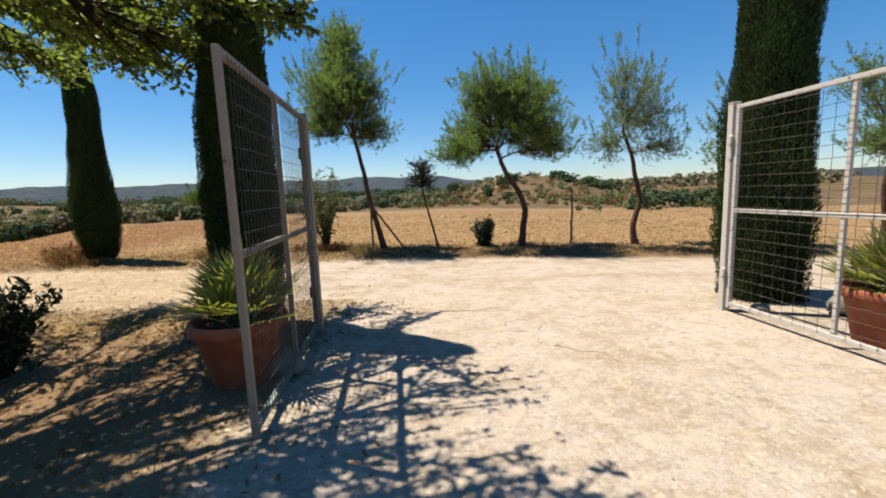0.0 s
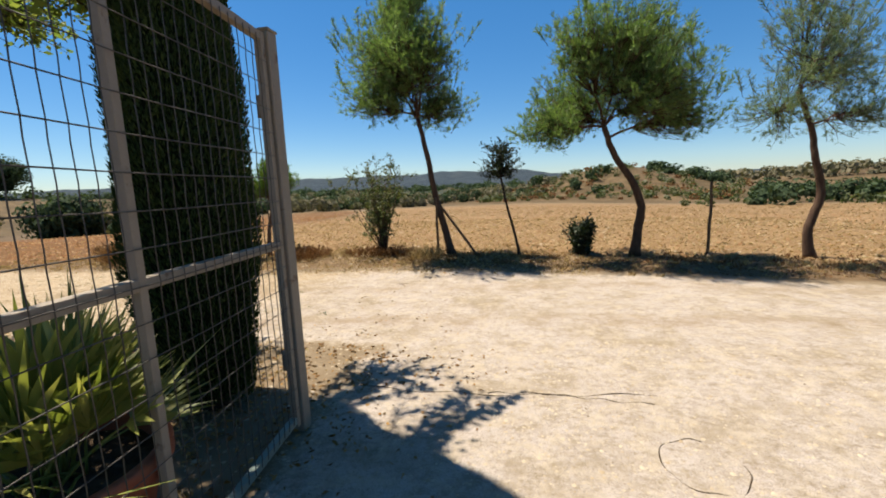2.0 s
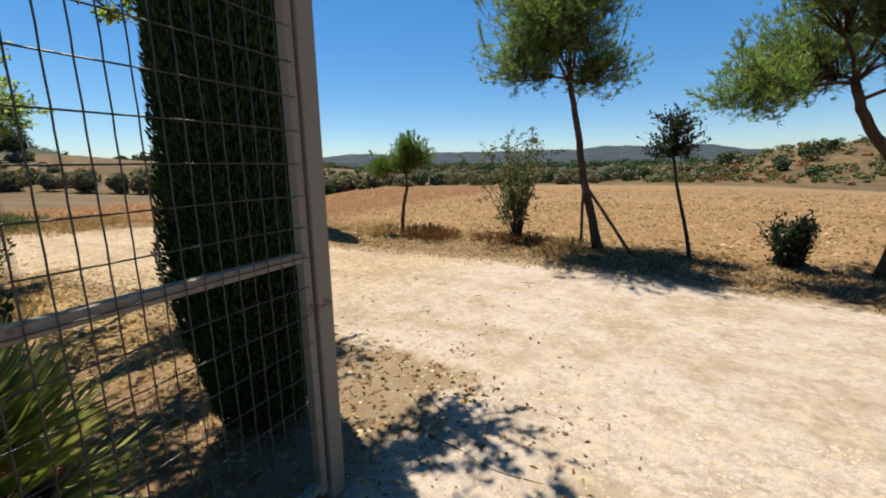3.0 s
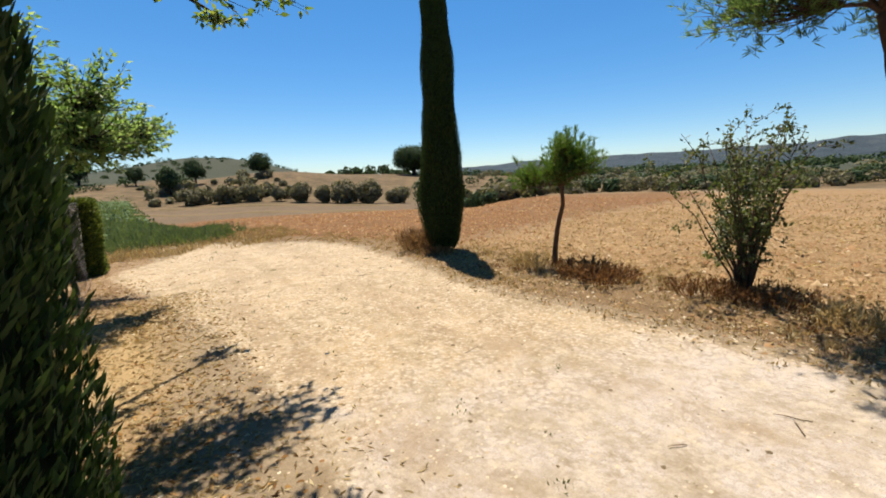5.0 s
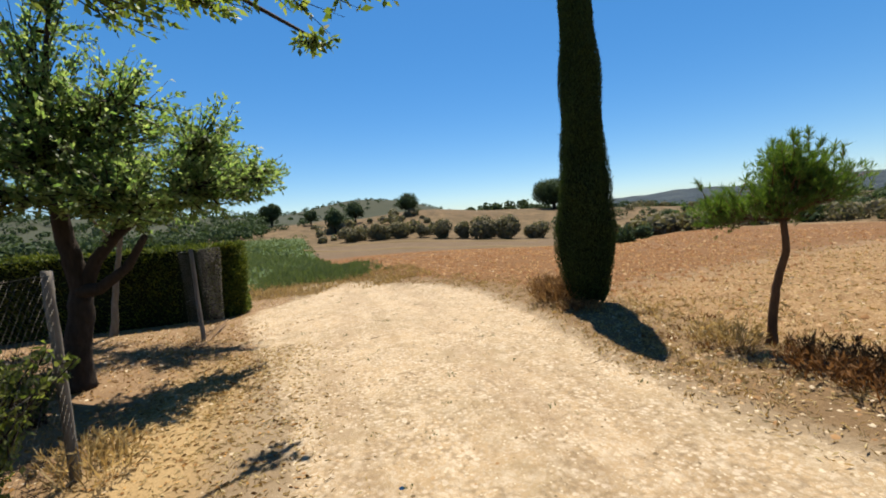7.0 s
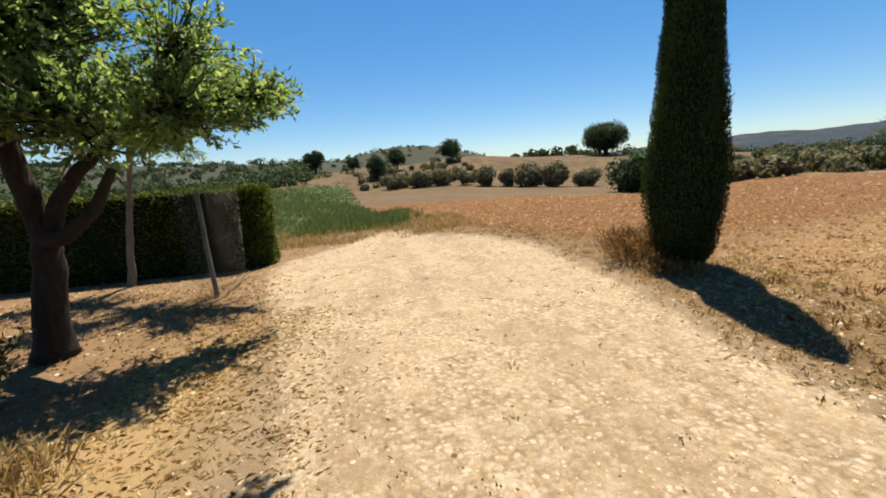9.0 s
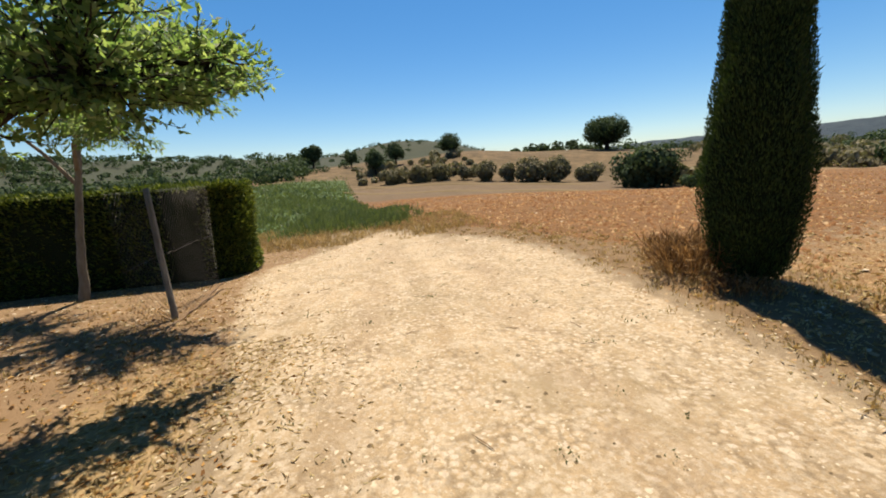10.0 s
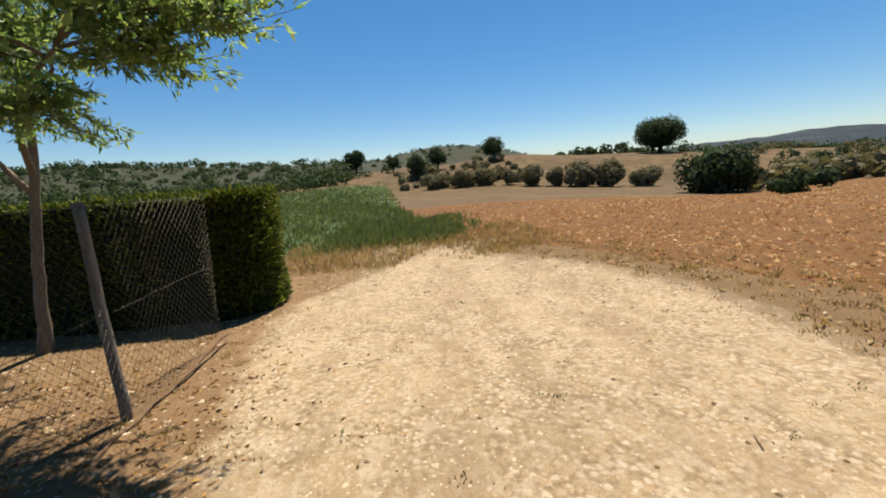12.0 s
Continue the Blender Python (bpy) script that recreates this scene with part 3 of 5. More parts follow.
def zones(x, y):
    """Weights of the kinds of ground at places x, y."""
    r = np.hypot(x - CX, y - CY)
    az = np.degrees(np.arctan2(-(x - CX), y - CY))
    edge = 9.45 - 0.12 * np.clip(x + 1, 0, 20) + 0.02 * np.clip(-x - 8, 0, 30)
    edge = edge - 2.4 * smoothstep(-11, -18, x) - 0.35 * np.exp(-((x + 5.6) / 2.2) ** 2)
    low = 5.9 - 1.4 * smoothstep(-4.5, -12.5, x) + 2.1 * smoothstep(-12.5, -18, x)
    soft = 0.35 + 0.6 * smoothstep(-8, -12, x)
    lane = smoothstep(soft, -soft, y - edge) * smoothstep(-0.5, 0.5, y - low) * smoothstep(-18.3, -16.8, x)
    yard = smoothstep(-1.9, -0.9, x) * smoothstep(0.35, -0.35, y - edge)
    gravel = np.maximum(lane, yard)
    pale = gravel * smoothstep(-5.0, -1.5, x + 0.25 * (9 - y))
    side = y - (edge + 0.2)
    verge = smoothstep(-0.3, 0.4, side) * smoothstep(2.4, 1.2, side) * smoothstep(-19, -15, x) * (r < 40)
    start = 1.2 - 0.7 * smoothstep(-9.5, -12.0, x)
    beyond = smoothstep(start, start + 0.8, side) * (1 - smoothstep(42, 55, r))
    west = smoothstep(-6, -12.5, x + 0.25 * (y - 10))
    plough = beyond * west + smoothstep(-17.2, -18.6, x) * smoothstep(6.4, 7.4, y + 0.055 * np.clip(-x - 18, 0, 90)) * (1 - smoothstep(55, 70, r)) * smoothstep(0.2, -0.2, side - 1.6)
    plough = np.clip(plough, 0, 1)
    stubble = beyond * (1 - west)
    green = smoothstep(-17.0, -18.8, x + 0.45 * np.clip(y - 4, 0, 9)) * smoothstep(7.6, 6.6, y + 0.055 * np.clip(-x - 18, 0, 90)) * (1 - smoothstep(85, 98, r)) * smoothstep(128, 112, az)
    green = np.clip(green, 0, 1)
    far = smoothstep(44, 56, r) * (1 - green)
    wood = np.zeros_like(r)
    for b, w, d0, d1 in ((126, 17, 95, 500), (104, 14, 130, 500), (82, 12, 150, 600), (10, 28, 90, 700), (-35, 14, 180, 600), (50, 10, 260, 700)):
        da = np.abs((az - b + 180) % 360 - 180)
        wood = np.maximum(wood, smoothstep(w + 3, w - 3, da) * smoothstep(d0 * 0.85, d0 * 1.1, r) * (1 - smoothstep(d1, d1 * 1.4, r)))
    wood = np.maximum(wood, smoothstep(600, 900, r))
    fallow = smoothstep(40, 44, r) * (1 - smoothstep(66, 74, r)) * smoothstep(50, 58, az) * (1 - smoothstep(92, 100, az)) * (1 - green)
    # soil under the trees, where the added brown also tints their shade
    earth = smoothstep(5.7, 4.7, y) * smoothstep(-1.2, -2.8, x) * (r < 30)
    mid_lane = 7.35 + 0.35 * np.sin(x * 0.35 + 0.8)
    rut = np.maximum(np.exp(-((y - mid_lane - 0.8) / 0.22) ** 2), np.exp(-((y - mid_lane + 0.8) / 0.22) ** 2)) * lane
    strewn = np.exp(-((x + 6.3) / 2.3) ** 2 - ((y - 4.75) / 0.55) ** 2)
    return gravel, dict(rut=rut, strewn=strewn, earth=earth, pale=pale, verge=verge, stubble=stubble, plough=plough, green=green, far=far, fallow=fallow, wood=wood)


build_ground()


# bearing and height above the eye, in degrees, of the ridge on the horizon
RIDGE_B = (-180, -60, -30, -12, -4, 2, 6, 11, 15, 20, 26, 31, 37, 42, 48, 55, 61, 70, 96, 106, 130, 180)
RIDGE_E = (1.0, 1.0, 0.8, 1.0, 1.55, 2.5, 2.3, 2.45, 2.05, 2.3, 2.0, 2.15, 1.9, 2.0, 1.7, 1.5, 0.9, 0.5, 0.5, 1.2, 1.2, 1.0)


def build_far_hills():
    """Ridges near the horizon, all round, with distance haze painted into their blue-green."""
    k = Mat("hazed_hillside", 0.95, 0, 0.05)
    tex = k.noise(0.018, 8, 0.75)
    # the blue of aerial haze is put into the base colour
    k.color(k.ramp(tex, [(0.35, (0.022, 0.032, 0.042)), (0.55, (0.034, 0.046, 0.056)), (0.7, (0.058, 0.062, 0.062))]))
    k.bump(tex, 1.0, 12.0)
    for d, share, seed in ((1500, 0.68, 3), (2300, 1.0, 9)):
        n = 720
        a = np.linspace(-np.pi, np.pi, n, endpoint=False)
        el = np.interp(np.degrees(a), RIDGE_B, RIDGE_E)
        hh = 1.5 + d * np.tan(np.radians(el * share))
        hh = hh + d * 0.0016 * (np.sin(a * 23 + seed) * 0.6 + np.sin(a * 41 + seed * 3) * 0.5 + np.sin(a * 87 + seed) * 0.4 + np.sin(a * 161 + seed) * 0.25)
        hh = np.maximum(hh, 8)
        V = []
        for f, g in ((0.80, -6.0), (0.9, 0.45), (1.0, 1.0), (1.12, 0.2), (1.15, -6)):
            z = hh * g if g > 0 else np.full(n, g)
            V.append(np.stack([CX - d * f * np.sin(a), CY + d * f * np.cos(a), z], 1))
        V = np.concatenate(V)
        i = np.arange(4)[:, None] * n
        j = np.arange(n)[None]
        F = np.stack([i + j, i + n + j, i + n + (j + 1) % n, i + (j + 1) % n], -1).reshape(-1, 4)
        tagged(new("backdrop_hills", mesh("far_hills", V, F, k.m, True)), "long wooded ridge of hills on the horizon, coloured blue for distance haze", "hills", kind="structure")


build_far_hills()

# ---------------- the gate ----------------
def bar(p, q, w, d, bevel=0.004):
    """A square bar from p to q with eased edges."""
    p, q = Vector(p), Vector(q)
    bm = bmesh.new()
    bmesh.ops.create_cube(bm, size=1.0)
    bmesh.ops.scale(bm, vec=(w, d, (q - p).length), verts=bm.verts)
    bmesh.ops.bevel(bm, geom=bm.edges[:], offset=bevel, segments=2, affect="EDGES", profile=0.5)
    way = (q - p).normalized()
    m = way.to_track_quat("Z", "Y").to_matrix().to_4x4()
    bmesh.ops.transform(bm, matrix=Matrix.Translation((p + q) / 2) @ m, verts=bm.verts)
    return bm


def round_bar(p, q, r, n=10):
    return tube(bend(p, q, (0, 0, 0), 5), np.full(5, r), n)


def gate_leaf(at, turn, L, step_x, step_z, label, flip=1, paint=MGATE):
    """A mesh gate leaf, 2.34 m high; its hinge stands at the origin and the leaf runs along +x."""
    H, M = 2.34, 1.18
    g = thing("gate_leaf", at, label, "gate", "gate leaves")
    g.rotation_euler = (0, 0, radians(turn))
    part("hinge_stile", from_bm("hinge_stile", bar((0.05, 0, 0.05), (0.05, 0, H), 0.042, 0.042), paint), g)
    part("free_stile", from_bm("free_stile", bar((L, 0, 0.05), (L, 0, H), 0.042, 0.042), paint), g, "white painted stile rusting through near its foot")
    part("middle_stile", from_bm("middle_stile", bar((L / 2, 0.004, 0.12), (L / 2, 0.004, H - 0.02), 0.036, 0.036), paint), g)
    for nm, z in (("top_rail", H - 0.025), ("middle_rail", M), ("bottom_rail", 0.10)):
        part(nm, from_bm(nm, bar((0.072, 0, z), (L - 0.022, 0, z), 0.042, 0.042), MGREENRAIL if (paint is MGATESHADED and z < 0.2) else paint), g)
    wires = []
    xs = np.arange(0.13, L - 0.05, step_x)
    zs = np.arange(0.18, H - 0.06, step_z)
    for x in xs:
        if abs(x - L / 2) > 0.03:
            z = np.linspace(0.10, H - 0.03, 40)
            wires.append(tube(np.stack([np.full(40, x), np.full(40, 0.028 * flip) + 0.002 * np.cos(z * 37), z], 1), np.full(40, 0.0026), 4))
    for z in zs:
        x = np.linspace(0.06, L - 0.02, 24)
        wires.append(tube(np.stack([x, np.full(24, 0.033 * flip), z + 0.003 * np.sin(x * 5)], 1), np.full(24, 0.0026), 4))
    for w in wires:
        part("wire", mesh("wire", *w, MWIRE, True), g)
    for z in (0.4, 1.9):
        part("hinge", mesh("hinge", *round_bar((0.012, -0.05, z), (0.012, -0.05, z + 0.12), 0.018), paint, True), g)
    return g


def hinge_post(at, label, paint=MGATE):
    p = thing("gate_post", at, label, "gate post", "gate posts")
    bm = bar((0, 0, -0.1), (0, 0, 2.36), 0.085, 0.085, 0.008)
    part("post", from_bm("post", bm, paint), p)
    bm = bar((0, 0, 2.36), (0, 0, 2.375), 0.095, 0.095, 0.005)
    part("cap", from_bm("cap", bm, paint), p)


leaf_l = gate_leaf((-1.428, 4.505, 0), -83.7, 2.13, 0.062, 0.125, "open mesh gate leaf in peeling paint, coloured darker for its shaded side, beside a potted palm", 1, MGATESHADED)
leaf_r = gate_leaf((3.302, 4.745, 0), -83, 2.42, 0.12, 0.115, "open white mesh gate leaf in front of a tall cypress", -1)
hinge_post((-1.43, 4.53, 0), "weathered steel post carrying a gate leaf, coloured grey-brown for its shaded side", MGATESHADED)
hinge_post((3.30, 4.77, 0), "white steel gate post at the foot of a cypress")
a = np.linspace(0, np.pi, 9)
shk = np.stack([0.016 * np.cos(a), np.zeros(9), 0.012 + 0.022 * np.sin(a)], 1)
lock = part("padlock", from_bm("padlock", bar((2.0, -0.045, 1.44), (2.0, -0.045, 1.49), 0.045, 0.022, 0.005), MLOCK), leaf_l, "small brass padlock on the mesh")
part("shackle", mesh("shackle", *tube(shk + (2.0, -0.045, 1.485), np.full(9, 0.004), 6), MLOCK, True), lock)


def rock(at, sx, sy, sz, label, seed):
    bm = bmesh.new()
    bmesh.ops.create_icosphere(bm, subdivisions=3, radius=1)
    for v in bm.verts:
        f = 1 + 0.28 * noise.noise(v.co * 1.3 + Vector((seed, 0, 0))) + 0.1 * noise.noise(v.co * 4 + Vector((0, seed, 0)))
        v.co = Vector((v.co.x * sx * f, v.co.y * sy * f, max(-0.3, v.co.z) * sz * f))
    ob = new("rock", from_bm("rock", bm, MROCK, True))
    ob.location = at
    tagged(ob, label, "rock")


rock((-1.42, 3.42, 0.08), 0.20, 0.14, 0.15, "grey stone holding the gate leaf open", 3)
rock((4.55, 4.35, 0.12), 0.30, 0.24, 0.26, "pale limestone boulder behind the gate mesh", 12)
rock((3.62, 4.62, 0.03), 0.12, 0.08, 0.07, "small flat stone under the gate", 5)


# ---------------- potted palms ----------------
def potted_palm(at, label):
    g = thing("potted_palm", at, label, "potted plant", "potted palms")
    prof = [(0.0, 0.0), (0.235, 0.0), (0.245, 0.02), (0.335, 0.44), (0.375, 0.45), (0.385, 0.47), (0.385, 0.525), (0.375, 0.54), (0.345, 0.54), (0.335, 0.52), (0.325, 0.47)]
    n = 40
    a = np.linspace(0, 2 * np.pi, n, endpoint=False)
    V = np.concatenate([np.stack([r * np.cos(a), r * np.sin(a), np.full(n, z)], 1) for r, z in prof])
    i = np.arange(len(prof) - 1)[:, None] * n
    j = np.arange(n)[None]
    F = np.stack([i + j, i + (j + 1) % n, i + n + (j + 1) % n, i + n + j], -1).reshape(-1, 4)
    part("pot", mesh("pot", V, F, MPOT, True), g, "large terracotta pot with a rolled rim")
    r = np.linspace(0.005, 0.33, 8)
    V = np.concatenate([np.stack([q * np.cos(a), q * np.sin(a), 0.475 + RNG.normal(0, 0.006, n)], 1) for q in r])
    i = np.arange(7)[:, None] * n
    F = np.stack([i + j, i + (j + 1) % n, i + n + (j + 1) % n, i + n + j], -1).reshape(-1, 4)
    part("soil", mesh("soil", V, F, MSOIL, True), g, "dry dark potting soil")
    for f in range(34):
        az, el = RNG.uniform(0, 2 * np.pi), radians(RNG.uniform(8, 84))
        way = np.array([math.cos(az) * math.cos(el), math.sin(az) * math.cos(el), math.sin(el)])
        foot = np.array([RNG.normal(0, 0.05), RNG.normal(0, 0.05), 0.47])
        heart = foot + way * RNG.uniform(0.14, 0.36)
        frond = [tube(bend(foot, heart, (0, 0, 0.02), 4), np.linspace(0.007, 0.004, 4), 4)]
        side = unit(np.cross(way, (0, 0, 1.0)))
        for b in np.linspace(-1.1, 1.1, 13):
            d = unit(way * math.cos(b) + side * math.sin(b) + np.array([0, 0, 0.08]))
            ln = RNG.uniform(0.32, 0.50) * (1 - 0.18 * abs(b))
            tip = heart + d * ln + (0, 0, -0.05 * RNG.uniform(0, 1))
            up = unit(np.cross(d, side)) * 0.006
            w = unit(np.cross(d, up)) * 0.014
            mid = heart + d * ln * 0.5
            frond.append((np.array([heart, mid + w + up, tip, mid - w + up]), np.array([[0, 1, 2, 3]])))
        part("frond", mesh("frond", frond, None, MPALM), g)
    return g


potted_palm((-1.72, 3.36, 0), "bushy fan palm in a terracotta pot behind the open gate")
potted_palm((3.92, 3.5, 0), "fan palm in a terracotta pot behind the mesh gate")


# ---------------- cypresses ----------------
def cypress(at, h, r, label, sprays, foot=0.35, seed=0, size=0.07, bellied=False, waist=0.58):
    """A columnar cypress: solid dark heart, coloured as inner shade, clothed in small upright sprays."""
    g = thing("cypress", at, label, "tree", "cypresses")
    wood = tube(bend((0, 0, -0.05), (0.02, 0, h * 0.9), (0.03, 0.02, 0), 10, 0.01), np.linspace(0.11, 0.02, 10), 8)
    part("trunk", mesh("trunk", *wood, MDARKBARK, True), g)

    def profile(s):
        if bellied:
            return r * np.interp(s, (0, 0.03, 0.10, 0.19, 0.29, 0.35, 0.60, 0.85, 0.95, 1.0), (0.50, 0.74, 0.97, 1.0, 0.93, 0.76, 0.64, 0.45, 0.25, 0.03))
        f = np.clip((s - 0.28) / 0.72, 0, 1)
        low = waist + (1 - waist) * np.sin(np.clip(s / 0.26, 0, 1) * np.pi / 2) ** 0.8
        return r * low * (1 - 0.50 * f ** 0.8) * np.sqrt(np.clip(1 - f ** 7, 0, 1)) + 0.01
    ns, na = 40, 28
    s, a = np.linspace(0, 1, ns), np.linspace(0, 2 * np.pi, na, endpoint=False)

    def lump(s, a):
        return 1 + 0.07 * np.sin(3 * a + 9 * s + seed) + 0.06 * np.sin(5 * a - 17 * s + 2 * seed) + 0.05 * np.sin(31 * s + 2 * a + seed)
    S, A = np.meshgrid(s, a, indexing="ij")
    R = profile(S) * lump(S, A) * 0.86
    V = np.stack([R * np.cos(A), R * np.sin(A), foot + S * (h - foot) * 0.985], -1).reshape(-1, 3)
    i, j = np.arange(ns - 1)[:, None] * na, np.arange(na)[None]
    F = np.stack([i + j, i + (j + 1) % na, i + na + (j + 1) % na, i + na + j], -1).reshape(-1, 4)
    part("heart", mesh("heart", V, F, MCORE, True), g, "solid core coloured near-black as the shade between sprays")
    S, A = RNG.uniform(0, 1, sprays) ** 0.9, RNG.uniform(0, 2 * np.pi, sprays)
    R = profile(S) * lump(S, A) * RNG.uniform(0.82, 1.0, sprays)
    P = np.stack([R * np.cos(A), R * np.sin(A), foot + S * (h - foot) - 0.05], 1)
    D = np.stack([np.cos(A) * 0.42, np.sin(A) * 0.42, np.full(sprays, 1.0)], 1) + RNG.normal(0, 0.22, (sprays, 3))
    V1, F1 = leaves(P, D, size, size * 0.27)
    far = RNG.choice(sprays, sprays // 60)
    V2, F2 = leaves(P[far], D[far] + RNG.normal(0, 0.1, (len(far), 3)), size * 1.7, size * 0.32)
    part("foliage", mesh("foliage", [(V1, F1), (V2, F2)], None, MCYP), g)
    return g


cypress((-2.22, 4.72, 0), 6.05, 0.40, "tall dark cypress standing behind the open gate", 115000, 0.12, 1, 0.040)
cypress((4.13, 5.32, 0), 6.4, 0.505, "tall dense cypress beside the white gate post", 85000, 0.02, 4, 0.045, waist=0.9)
cypress((-8.77, 10.60, float(land(-8.77, 10.6))), 6.9, 0.49, "slender dark cypress on the edge of the lane", 95000, 0.10, 7, 0.045, bellied=True)


# ---------------- pines along the verge ----------------
def foot(x, y):
    return (x, y, float(land(x, y)) - 0.02)


PN = (0.11, 0.0115, 8, 7, 0.5)


def round_crown(lobes, deep=0.55, grow=1.08):
    """Lobes set alternately before and behind the trunk, so that the crown is as deep as it is wide."""
    return [(x, y + (deep * 0.7 if i % 2 else -deep * 1.3), z + 0.05, rx * grow, ry * grow, rz * grow, n) for i, (x, y, z, rx, ry, rz, n) in enumerate(lobes)]


build_tree("pine_tree", foot(-1.58, 11.1), [(0, 0, 0), (-0.13, 0, 0.55), (-0.32, 0, 1.3), (-0.43, -0.05, 2.1), (-0.60, -0.1, 2.9)], 0.085, 0.045,
           round_crown([(-1.35, 0, 3.2, 0.75, 0.8, 0.6, 130), (-0.25, 0.1, 3.2, 0.85, 0.8, 0.6, 140), (-0.85, 0.1, 4.0, 1.15, 1.0, 0.9, 270), (-1.05, 0, 4.9, 0.75, 0.75, 0.8, 170), (-0.2, -0.1, 4.0, 0.75, 0.75, 0.75, 130), (-1.5, 0, 4.2, 0.6, 0.7, 0.8, 110), (-0.5, 0, 5.1, 0.4, 0.4, 0.55, 50), (-1.0, 0, 5.5, 0.5, 0.5, 0.45, 70)]),
           MBARK, MPINE, "umbrella-shaped pine with a leaning trunk propped by stakes", "tree", needle=PN, group="pines along the verge", up=0.9, shoots=0.07)
build_tree("pine_tree", foot(2.08, 10.85), [(0, 0, 0), (0.05, 0, 0.6), (0.12, 0, 0.95), (-0.08, 0, 1.5), (-0.45, 0, 2.0), (-0.6, 0, 2.5)], 0.09, 0.05,
           round_crown([(-1.7, 0, 2.4, 0.6, 0.7, 0.42, 110), (-1.15, 0.1, 3.0, 0.95, 1.0, 0.75, 240), (0.1, 0, 3.0, 0.95, 1.0, 0.75, 240), (0.85, 0, 2.65, 0.72, 0.8, 0.55, 150), (-0.4, 0, 3.75, 1.0, 0.9, 0.75, 240), (0.45, 0.1, 3.8, 0.75, 0.75, 0.7, 150), (-1.1, -0.1, 3.75, 0.65, 0.65, 0.65, 120)]),
           MBARK, MPINE, "broad round-headed pine with a crooked trunk", "tree", needle=PN, group="pines along the verge", up=0.9, shoots=0.07)
build_tree("pine_tree", foot(5.15, 11.0), [(0, 0, 0), (-0.1, 0, 0.5), (0.12, 0, 1.2), (-0.05, 0, 1.8), (-0.12, 0, 2.3), (-0.4, 0, 3.0)], 0.085, 0.04,
           round_crown([(-1.1, 0, 2.5, 0.65, 0.7, 0.55, 52), (0.85, 0.1, 2.6, 0.85, 0.7, 0.6, 66), (-0.6, 0, 3.3, 0.9, 0.8, 0.7, 80), (0.65, 0, 3.4, 0.8, 0.7, 0.65, 66), (-0.7, 0, 4.2, 0.6, 0.6, 0.65, 46), (0.4, 0, 4.2, 0.55, 0.6, 0.5, 34)]),
           MBARK, MPINE_BLUE, "thin open-crowned pine with a bent trunk", "tree", needle=(0.11, 0.009, 8, 7, 0.5), group="pines along the verge", up=0.8, shoots=0.22)
build_tree("pine_tree", foot(7.75, 10.45), [(0, 0, 0), (-0.02, 0, 0.6), (0.1, 0, 1.1), (-0.1, 0, 1.6), (-0.2, 0, 2.2)], 0.08, 0.04,
           round_crown([(-0.9, 0, 2.5, 0.85, 0.9, 0.65, 120), (0.6, 0, 2.4, 0.9, 0.9, 0.65, 120), (-0.4, 0, 3.3, 1.05, 0.9, 0.8, 160), (0.5, 0, 3.7, 0.8, 0.8, 0.65, 100)]),
           MBARK, MPINE, "yellowing pine at the end of the verge", "tree", needle=PN, group="pines along the verge", up=0.8, shoots=0.07)
build_tree("pine_tree", foot(10.6, 9.9), [(0, 0, 0), (0.05, 0, 0.7), (-0.1, 0, 1.5), (0, 0, 2.2)], 0.08, 0.04,
           round_crown([(-0.8, 0, 2.6, 1.0, 0.9, 0.7, 110), (0.7, 0, 2.7, 1.0, 0.9, 0.7, 110), (0, 0, 3.5, 1.1, 0.9, 0.8, 130), (-0.3, 0, 4.2, 0.8, 0.8, 0.6, 90)]),
           MBARK, MPINE, "round pine beyond the gate and its cypress", "tree", needle=PN, group="pines along the verge", up=0.8, shoots=0.07)
build_tree("young_pine", foot(-5.72, 10.7), [(0, 0, 0), (0.02, 0, 0.4), (0.06, 0.02, 0.75), (0.14, 0.05, 1.05), (0.10, 0.05, 1.35)], 0.048, 0.03,
           [(0.05, 0.0, 1.60, 0.45, 0.45, 0.26, 75), (0.38, 0.3, 1.72, 0.36, 0.36, 0.26, 55), (-0.40, -0.28, 1.52, 0.36, 0.32, 0.26, 50), (0.15, 0.1, 1.88, 0.38, 0.38, 0.22, 60), (0.12, 0.06, 2.02, 0.30, 0.30, 0.16, 36)],
           MREDBARK, MYOUNG, "young flat-topped pine with a bent reddish trunk", "tree", needle=(0.09, 0.0065, 10, 8, 0.35), up=1.0, shoots=0.1)

for p, q in (((-0.28, -0.1, 0), (-0.30, -0.05, 1.25)), ((0.62, -0.15, 0), (-0.26, 0.0, 1.15))):
    at = foot(-1.58 + p[0], 11.1 + p[1])
    st = new("stake", mesh("stake", *tube(bend((0, 0, -0.05), (q[0] - p[0], q[1] - p[1], q[2]), (0, 0, 0), 6, 0.004), np.full(6, 0.028), 7), MSTAKE, True))
    st.location = at
    tagged(st, "thin brown wooden stake propping a leaning pine", "stake", "pine stakes")
fp = new("fence_stake", mesh("fence_stake", *tube(bend((0, 0, -0.05), (0.03, 0, 1.42), (0.02, 0, 0), 8, 0.006), np.linspace(0.032, 0.026, 8), 8), MSTAKE, True))
fp.location = foot(3.43, 11.05)
tagged(fp, "lone weathered wooden post on the edge of the field", "post", "field posts")
copy_thing(fp, Matrix.Translation(foot(8.45, 10.5)))


